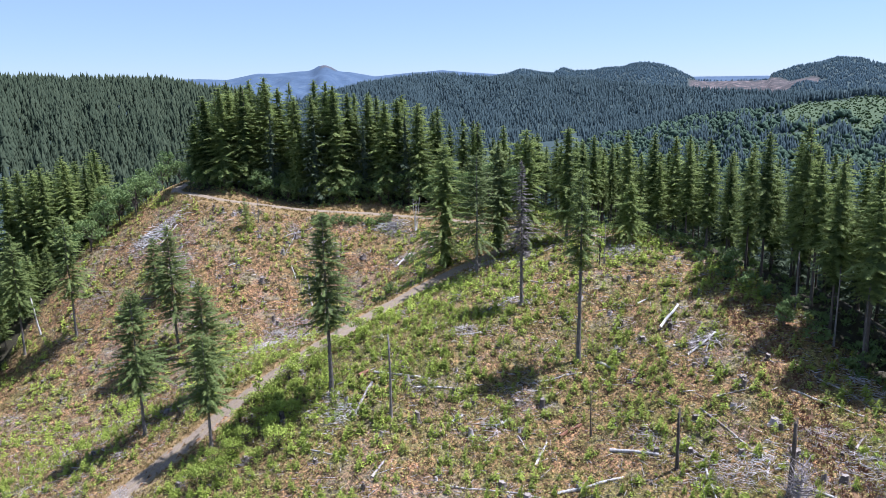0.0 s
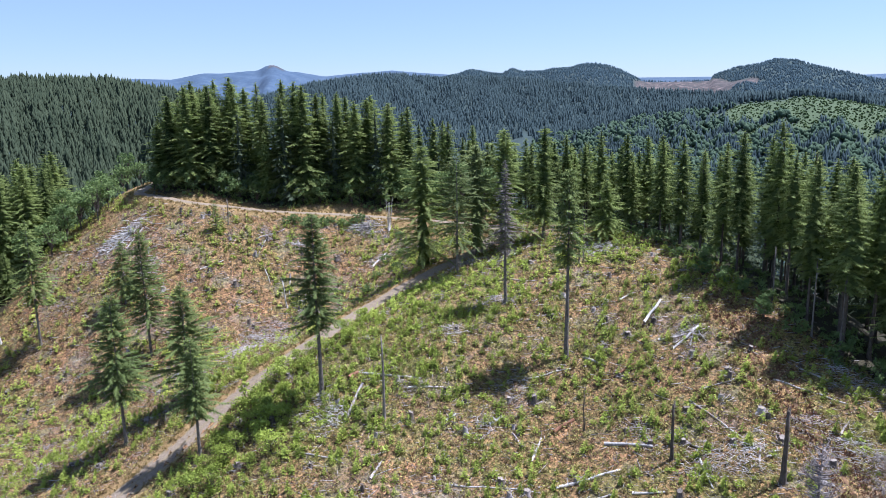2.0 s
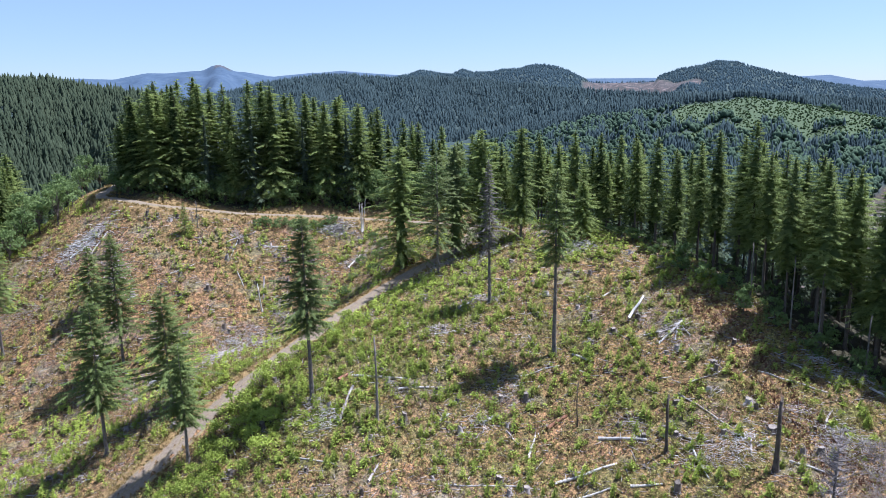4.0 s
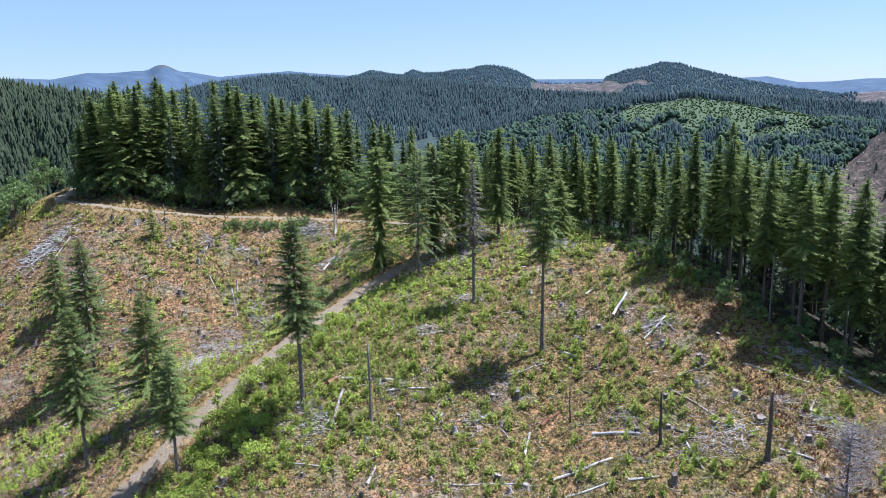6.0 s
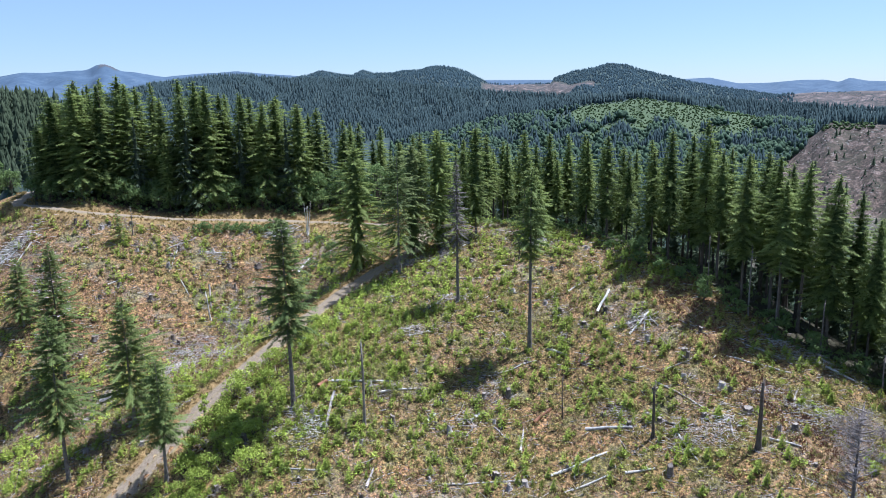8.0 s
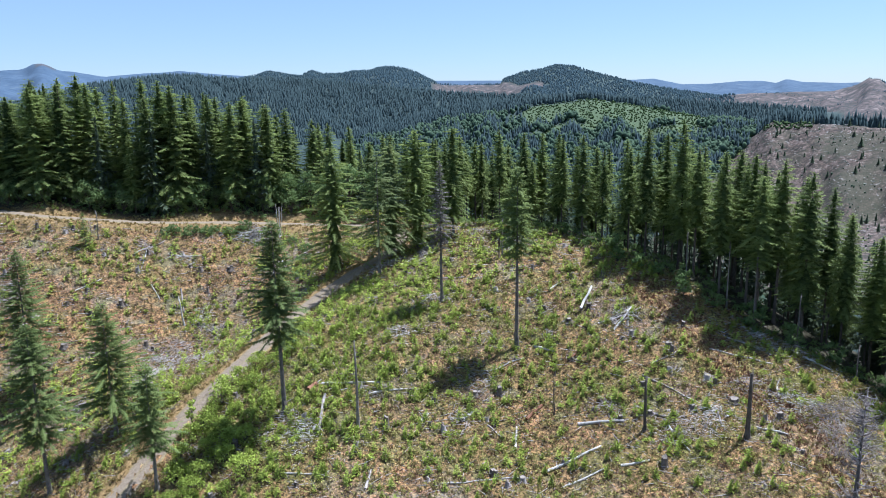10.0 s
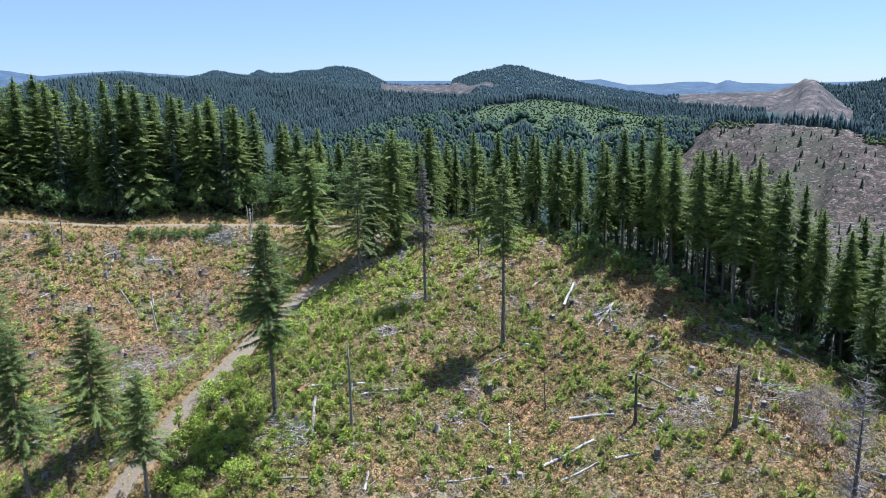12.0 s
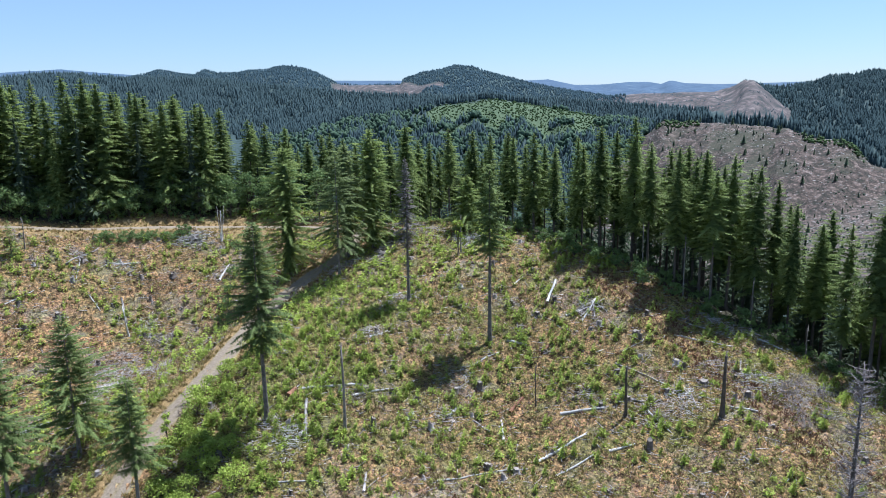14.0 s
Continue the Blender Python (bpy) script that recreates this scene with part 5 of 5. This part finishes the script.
# ---- slash ----
def sticks(name, centre, spread, count, length, girth, seed, label, category, lift=0.5, mat=None):
    """A heap of broken branches: thin three-sided sticks at all angles."""
    r = np.random.default_rng(seed)
    n = count
    q = r.normal(size=(n, 2)) * np.array(spread) * 0.5
    x, y = centre[0] + q[:, 0], centre[1] + q[:, 1]
    if len(centre) > 2:
        c, s = math.cos(radians(centre[2])), math.sin(radians(centre[2]))
        x, y = centre[0] + q[:, 0] * c - q[:, 1] * s, centre[1] + q[:, 0] * s + q[:, 1] * c
    d2 = (q[:, 0] / spread[0]) ** 2 + (q[:, 1] / spread[1]) ** 2
    z = land(x, y) + lift * np.exp(-3 * d2) * r.random(n) + 0.06
    return stick_mesh(name, x, y, z, length, girth, r, label, category, mat)


def stick_mesh(name, x, y, z, length, girth, r, label, category, mat=None):
    n = len(x)
    a, ln = r.uniform(0, 6.283, n), length * r.uniform(0.3, 1.0, n)
    tilt = r.normal(size=n) * 0.16
    d = np.column_stack([np.cos(a) * np.cos(tilt), np.sin(a) * np.cos(tilt), np.sin(tilt)]) * ln[:, None] / 2
    g = girth * r.uniform(0.5, 1.2, n)[:, None] / 2
    side = np.column_stack([-np.sin(a), np.cos(a), np.zeros(n)])
    up = np.array((0, 0, 1.0))
    c = np.column_stack([x, y, z])
    V = np.stack([c - d + side * g, c - d - side * g, c - d + up * g * 1.6, c + d + side * g * 0.5, c + d - side * g * 0.5, c + d + up * g * 0.9], 1).reshape(-1, 3)
    base = np.array([(0, 1, 4), (0, 4, 3), (1, 2, 5), (1, 5, 4), (2, 0, 3), (2, 3, 5), (0, 2, 1), (3, 4, 5)])
    F = (base[None] + (np.arange(n) * 6)[:, None, None]).reshape(-1, 3)
    me = mesh_from(name, V, F)
    me.materials.append(mat or M_STICK)
    return tagged(new(name, me), label, category, kind="stuff")


PILES = ((3.7, 118.1, 4, 2, 90), (12.0, 126.0, 4, 3, 110), (13.0, 103.6, 5, 2.5, 110), (27.9, 89.7, 5, 2, 90), (33.6, 80.5, 6, 4, 200), (38.8, 80.5, 6, 4, 220), (40.6, 105.0, 4.5, 3.5, 180),
         (6.7, 96.8, 4, 2, 80), (50.8, 76.5, 5, 4, 160), (53.1, 72.5, 6, 4, 220), (-3.6, 105.8, 4, 2, 80), (-15.6, 101.5, 4, 3, 140), (-17.8, 105.0, 3, 2.5, 120))
PILES_HIGH = ((32.6, 150.8, 4, 3, 120), (37.0, 140.5, 5, 4, 260), (9.0, 146.2, 6, 2, 150), (18.0, 146.5, 8, 2.5, 260), (57, 91, 5, 3, 160), (61, 87.5, 5, 3, 160), (47.6, 83.0, 4, 2, 80))
PILES_BOWL = ((-79.6, 190.0, 7, 3.5, 260), (-74.0, 194.3, 6, 3, 200), (-37.8, 143.5, 5, 5, 240), (-36.5, 151.1, 5, 5, 240), (-33.4, 156.0, 5, 5, 200), (-26.1, 160.8, 5, 4, 180), (-27.3, 166.5, 5, 4, 150),
              (-13.1, 189.8, 6, 2.6, 260), (-38.9, 186.1, 4, 2, 110), (-30.2, 182.4, 4, 2, 90), (-9.5, 174.5, 4, 3, 120), (-50.1, 140.6, 4, 2, 90), (-66, 175, 8, 4, 200), (-88, 176, 7, 4, 160), (-30, 148, 7, 5, 240))
for k, (x, y, a, b, n) in enumerate(PILES + PILES_HIGH + PILES_BOWL):
    sticks("brush_pile", (x, y, 37 * k % 180), (a, b), int(n * 1.3), 2.0, 0.075, 700 + k, "heap of grey broken branches and bark", "brush pile", 0.9, (M_STICK, M_STICK, M_SILVER)[k % 3])
sticks("brush_pile", (-13.1, 189.6, 10), (6.5, 2.6), 150, 4.2, 0.17, 790, "tall heap of bleached logs and branches", "brush pile", 2.0, M_SILVER)
sticks("brush_pile", (-78, 191.5, 35), (9, 3.5), 150, 3.6, 0.17, 791, "heap of bleached logs along the slope's brow", "brush pile", 1.2, M_SILVER)
sr = np.random.default_rng(15)
x, y = sr.uniform(-100, 68, 20000), sr.uniform(50, 197, 20000)
ok = (wooded(x, y) < 2) & (road_distance(x, y)[0] > 3.4) & (0.45 + 0.5 * wave(x, y, 9, 31) + 0.25 * wave(x, y, 30, 32) > sr.random(20000))
x, y = x[ok], y[ok]
stick_mesh("slash", x, y, land(x, y) + 0.07, 1.6, 0.072, sr, "scattered grey sticks and bark left from felling", "slash")
x, y = sr.uniform(-100, 68, 17000), sr.uniform(50, 197, 17000)
ok = (wooded(x, y) < 1) & (road_distance(x, y)[0] > 3.2)
x, y = x[ok], y[ok]
stick_mesh("chips", x, y, land(x, y) + 0.08, 0.55, 0.11, sr, "bark chips and short broken bits of wood", "slash", M_STICK)
x, y = sr.uniform(-100, 68, 3600), sr.uniform(50, 197, 3600)
ok = (wooded(x, y) < 0) & (road_distance(x, y)[0] > 4)
x, y = x[ok], y[ok]
stick_mesh("slash", x, y, land(x, y) + 0.12, 2.9, 0.13, sr, "scattered pale poles and broken tops", "slash", M_SILVER)


# broken roots, bark and slivers round the stumps
k = sr.integers(0, len(STUMP_SPOTS), 5200)
q = STUMP_SPOTS[k] + sr.normal(size=(5200, 2)) * 0.75
q = q[road_distance(q[:, 0], q[:, 1])[0] > 3]
stick_mesh("slash", q[:, 0], q[:, 1], land(q[:, 0], q[:, 1]) + sr.uniform(0.03, 0.4, len(q)), 1.1, 0.10, sr, "splintered roots and bark round the old stumps", "slash")


# ---- low growth ----
def sapling(r, sprays=60, fine=1.0):
    """A young fir of unit height: a ragged cone of short sprays in whorls, inner shade painted as darker tone."""
    V, F, T = [], [], []
    for _ in range(sprays):
        h = round(r.uniform(0.05, 0.98) ** 1.3 * 9) / 9 * 0.94 + r.uniform(0.0, 0.07)
        a, q = r.uniform(0, 6.283), 0.40 * (1 - h) ** 0.75 * r.uniform(0.5, 1.12) + 0.02
        o, sd = np.array((math.cos(a), math.sin(a), 0)), np.array((-math.sin(a), math.cos(a), 0))
        w = (0.075 * (1.15 - h) + 0.022) * fine
        n = len(V)
        V += [o * q * 0.45 + sd * w * 0.7 + (0, 0, h - 0.02), o * q * 0.45 - sd * w * 0.7 + (0, 0, h + 0.02), o * (q + 0.07) + sd * w * r.uniform(-1, 1) + (0, 0, h + r.uniform(-0.06, 0.07))]
        t = r.uniform(0.0, 0.3) + 0.9 * q
        T += [t - 0.1, t - 0.1, t + 0.65]
        F.append((n, n + 1, n + 2))
    V += [np.array((0.02, 0, 0.9)), np.array((-0.02, 0.015, 0.9)), np.array((0, 0, 1.06))]
    T += [0.6] * 3
    F.append((len(V) - 3, len(V) - 2, len(V) - 1))
    return np.array(V), np.array(F), np.array(T)


def tuft(r, blades=44):
    """A leafy tuft of unit height."""
    V, F, T = [], [], []
    for _ in range(blades):
        a, q = r.uniform(0, 6.283), r.uniform(0.1, 0.62)
        c = np.array((q * math.cos(a), q * math.sin(a), r.uniform(0.15, 0.95) * (1 - 0.8 * q * q)))
        d, e = r.normal(size=3) * 0.14, r.normal(size=3) * 0.14
        n = len(V)
        V += [c - d, c + e, c + d]
        # tone falls towards the foot: shade under the leaves painted in
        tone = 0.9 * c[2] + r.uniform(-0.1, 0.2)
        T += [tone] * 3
        F.append((n, n + 1, n + 2))
    return np.array(V), np.array(F), np.array(T)


def grass_tuft(r):
    V, F, T = [], [], []
    for _ in range(6):
        a, q = r.uniform(0, 6.283), r.uniform(0, 0.5)
        c = np.array((q * math.cos(a), q * math.sin(a), 0))
        o = np.array((math.cos(a + 1), math.sin(a + 1), 0)) * 0.16
        n = len(V)
        V += [c - o, c + o, c + np.array((r.normal() * 0.35, r.normal() * 0.35, r.uniform(0.6, 1)))]
        tone = r.uniform(0.1, 0.9)
        T += [tone * 0.6, tone * 0.6, tone]
        F.append((n, n + 1, n + 2))
    return np.array(V), np.array(F), np.array(T)


gr = np.random.default_rng(18)
SAPLINGS, FAR_SAPLINGS, TUFTS, GRASSES = [sapling(gr, 95, 0.76) for _ in range(5)], [sapling(gr, 40, 1.35) for _ in range(5)], [tuft(gr) for _ in range(6)], [grass_tuft(gr) for _ in range(5)]


def clearing_spots(n, seed, bias, road_gap=4.2):
    r = np.random.default_rng(seed)
    x, y = r.uniform(-116, 70, n), r.uniform(48, 226, n)
    keep = (wooded(x, y) < 1) & (road_distance(x, y)[0] > road_gap)
    x, y = x[keep], y[keep]
    l = lushness(x, y)
    k = r.random(len(x)) < np.clip(bias(l), 0, 1)
    return np.column_stack([x[k], y[k]])


young = clearing_spots(17000, 41, lambda l: 0.13 + 0.85 * l ** 1.3)
near = (young[:, 1] < 84) & (young[:, 0] > -30)
mid = ~near & (young[:, 1] < 128)
plant("young_firs", young[mid], 0.9, 2.0, SAPLINGS, M_SAPLING, "bright green young firs planted across the clearing", "saplings", 0.08, wide=1.05)
plant("young_firs", young[~near & ~mid], 1.0, 2.1, FAR_SAPLINGS, M_SAPLING, "bright green young firs on the far slopes", "saplings", 0.08, wide=1.05)
firsts = []
yr = np.random.default_rng(44)
for i, (x, y) in enumerate(young[near][:300]):
    if len(firsts) < 4:
        ob = thing("young_fir", x, y, "knee-high bright green young fir in dry grass", "sapling", "young firs in the clearing")
        v, f, t = sapling(yr, 240, 0.5)
        part("crown", mesh_from("crown", v, f, t), M_SAPLING, ob)
        v, f = tube([(0, 0, -0.1), (0, 0, 0.9)], [0.02, 0.008], 5)
        part("stem", mesh_from("stem", v, f), M_BARKDARK, ob)
        firsts.append(ob)
    else:
        ob = copy_thing(firsts[i % 4], pose(x, y, land1(x, y), 0, 0, yr.uniform(0, 360)))
    k = yr.uniform(0.8, 2.0)
    ob.scale = (k * yr.uniform(0.85, 1.2), k * yr.uniform(0.85, 1.2), k)
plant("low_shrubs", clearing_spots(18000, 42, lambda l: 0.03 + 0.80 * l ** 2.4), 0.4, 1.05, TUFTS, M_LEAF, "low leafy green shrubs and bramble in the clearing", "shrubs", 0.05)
HERBS = [tuft(gr, 9) for _ in range(6)]
tk = np.random.default_rng(49)
ty = tk.uniform(54, 116, 1500)
tx = np.interp(ty, TRACK[:, 1], TRACK[:, 0]) + tk.normal(size=1500) * 1.7
plant("dry_grass", np.column_stack([tx, ty])[np.abs(tx - np.interp(ty, TRACK[:, 1], TRACK[:, 0])) > 0.45], 0.3, 0.65, GRASSES, M_FERN, "rust-coloured withered grass along the trodden track", "grass", 0.03)
rust = clearing_spots(30000, 50, lambda l: 0.9 - 0.7 * l, 2.6)
rust = rust[wave(rust[:, 0], rust[:, 1], 15, 71) + 0.4 * wave(rust[:, 0], rust[:, 1], 5, 72) > 0.3]
plant("dry_grass", rust, 0.3, 0.6, GRASSES, M_RUST, "patches of rust-coloured dry grass", "grass", 0.03)
herbs = clearing_spots(120000, 45, lambda l: 0.55 + 0.4 * l, 3.0)
herbs = herbs[((herbs[:, 1] < 126) & (herbs[:, 0] > -45)) | (np.arange(len(herbs)) % 3 == 0)]
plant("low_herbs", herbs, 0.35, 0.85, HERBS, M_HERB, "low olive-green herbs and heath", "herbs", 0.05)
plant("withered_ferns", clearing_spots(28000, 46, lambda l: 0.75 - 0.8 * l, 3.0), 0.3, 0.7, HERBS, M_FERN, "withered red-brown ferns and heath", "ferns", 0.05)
vr = np.random.default_rng(48)
k = vr.integers(0, len(ROAD_LINE), 5200)
verge = ROAD_LINE[k] + vr.normal(size=(5200, 2)) * 2.3
d = road_distance(verge[:, 0], verge[:, 1])[0]
plant("verge_grass", verge[(d > 1.75) & (d < 4.6)], 0.35, 0.75, GRASSES, M_VERGE, "yellow-green grass along the road's verges", "grass", 0.03)
wood_spots = scatter((-80, 78), (66, 214), 1.7, 47, lambda x, y: (wooded(x, y) > -2.5) & (wooded(x, y) < 11) & (road_distance(x, y)[0] > 4) & (x > -76))
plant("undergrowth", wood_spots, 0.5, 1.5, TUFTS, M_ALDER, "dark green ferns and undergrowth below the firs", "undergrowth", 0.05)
plant("dry_grass", clearing_spots(26000, 43, lambda l: 0.95 - 0.5 * l, 2.2), 0.35, 0.75, GRASSES, M_GRASS, "dry straw-coloured grass tufts", "grass", 0.03)


# ---- trodden track along the wood's edge ----
def track():
    line = spline([tuple(q) for q in TRACK[::-1]], 0.8)
    t = np.gradient(line, axis=0)
    t /= np.linalg.norm(t, axis=1)[:, None]
    V = []
    for k, (p, q) in enumerate(zip(line, np.column_stack([-t[:, 1], t[:, 0]]))):
        w = 0.30 + 0.12 * math.sin(k * 0.9) + 0.06 * math.sin(k * 2.3)
        V += [(*(p + q * w * o), 0.09 - 0.05 * (o == 0) - 0.12 * (abs(o) == 1)) for o in (-1, -0.5, 0, 0.5, 1)]
    V = np.array(V)
    V[:, 2] += land(V[:, 0], V[:, 1])
    F = [(a * 5 + b, (a + 1) * 5 + b, (a + 1) * 5 + b + 1, a * 5 + b + 1) for a in range(len(line) - 1) for b in range(4)]
    me = mesh_from("footpath", V, F, smooth_faces=True)
    me.materials.append(M_SOIL)
    tagged(new("footpath", me), "narrow trodden track of red-brown soil", "path", kind="structure")


M_SOIL = wood("red_soil", (0.075, 0.042, 0.022), (0.21, 0.120, 0.062), 2.0, 1.0)
track()

# felled tops on the bare hill across the valley
stk = stk[felled_side(stk[:, 0], stk[:, 1], land(stk[:, 0], stk[:, 1]))]
hr = np.random.default_rng(23)
stick_mesh("slash", stk[:, 0], stk[:, 1], land(stk[:, 0], stk[:, 1]) + 0.3, 6.0, 0.36, hr, "pale felled logs strewn over the bare hill", "slash", M_SILVER)
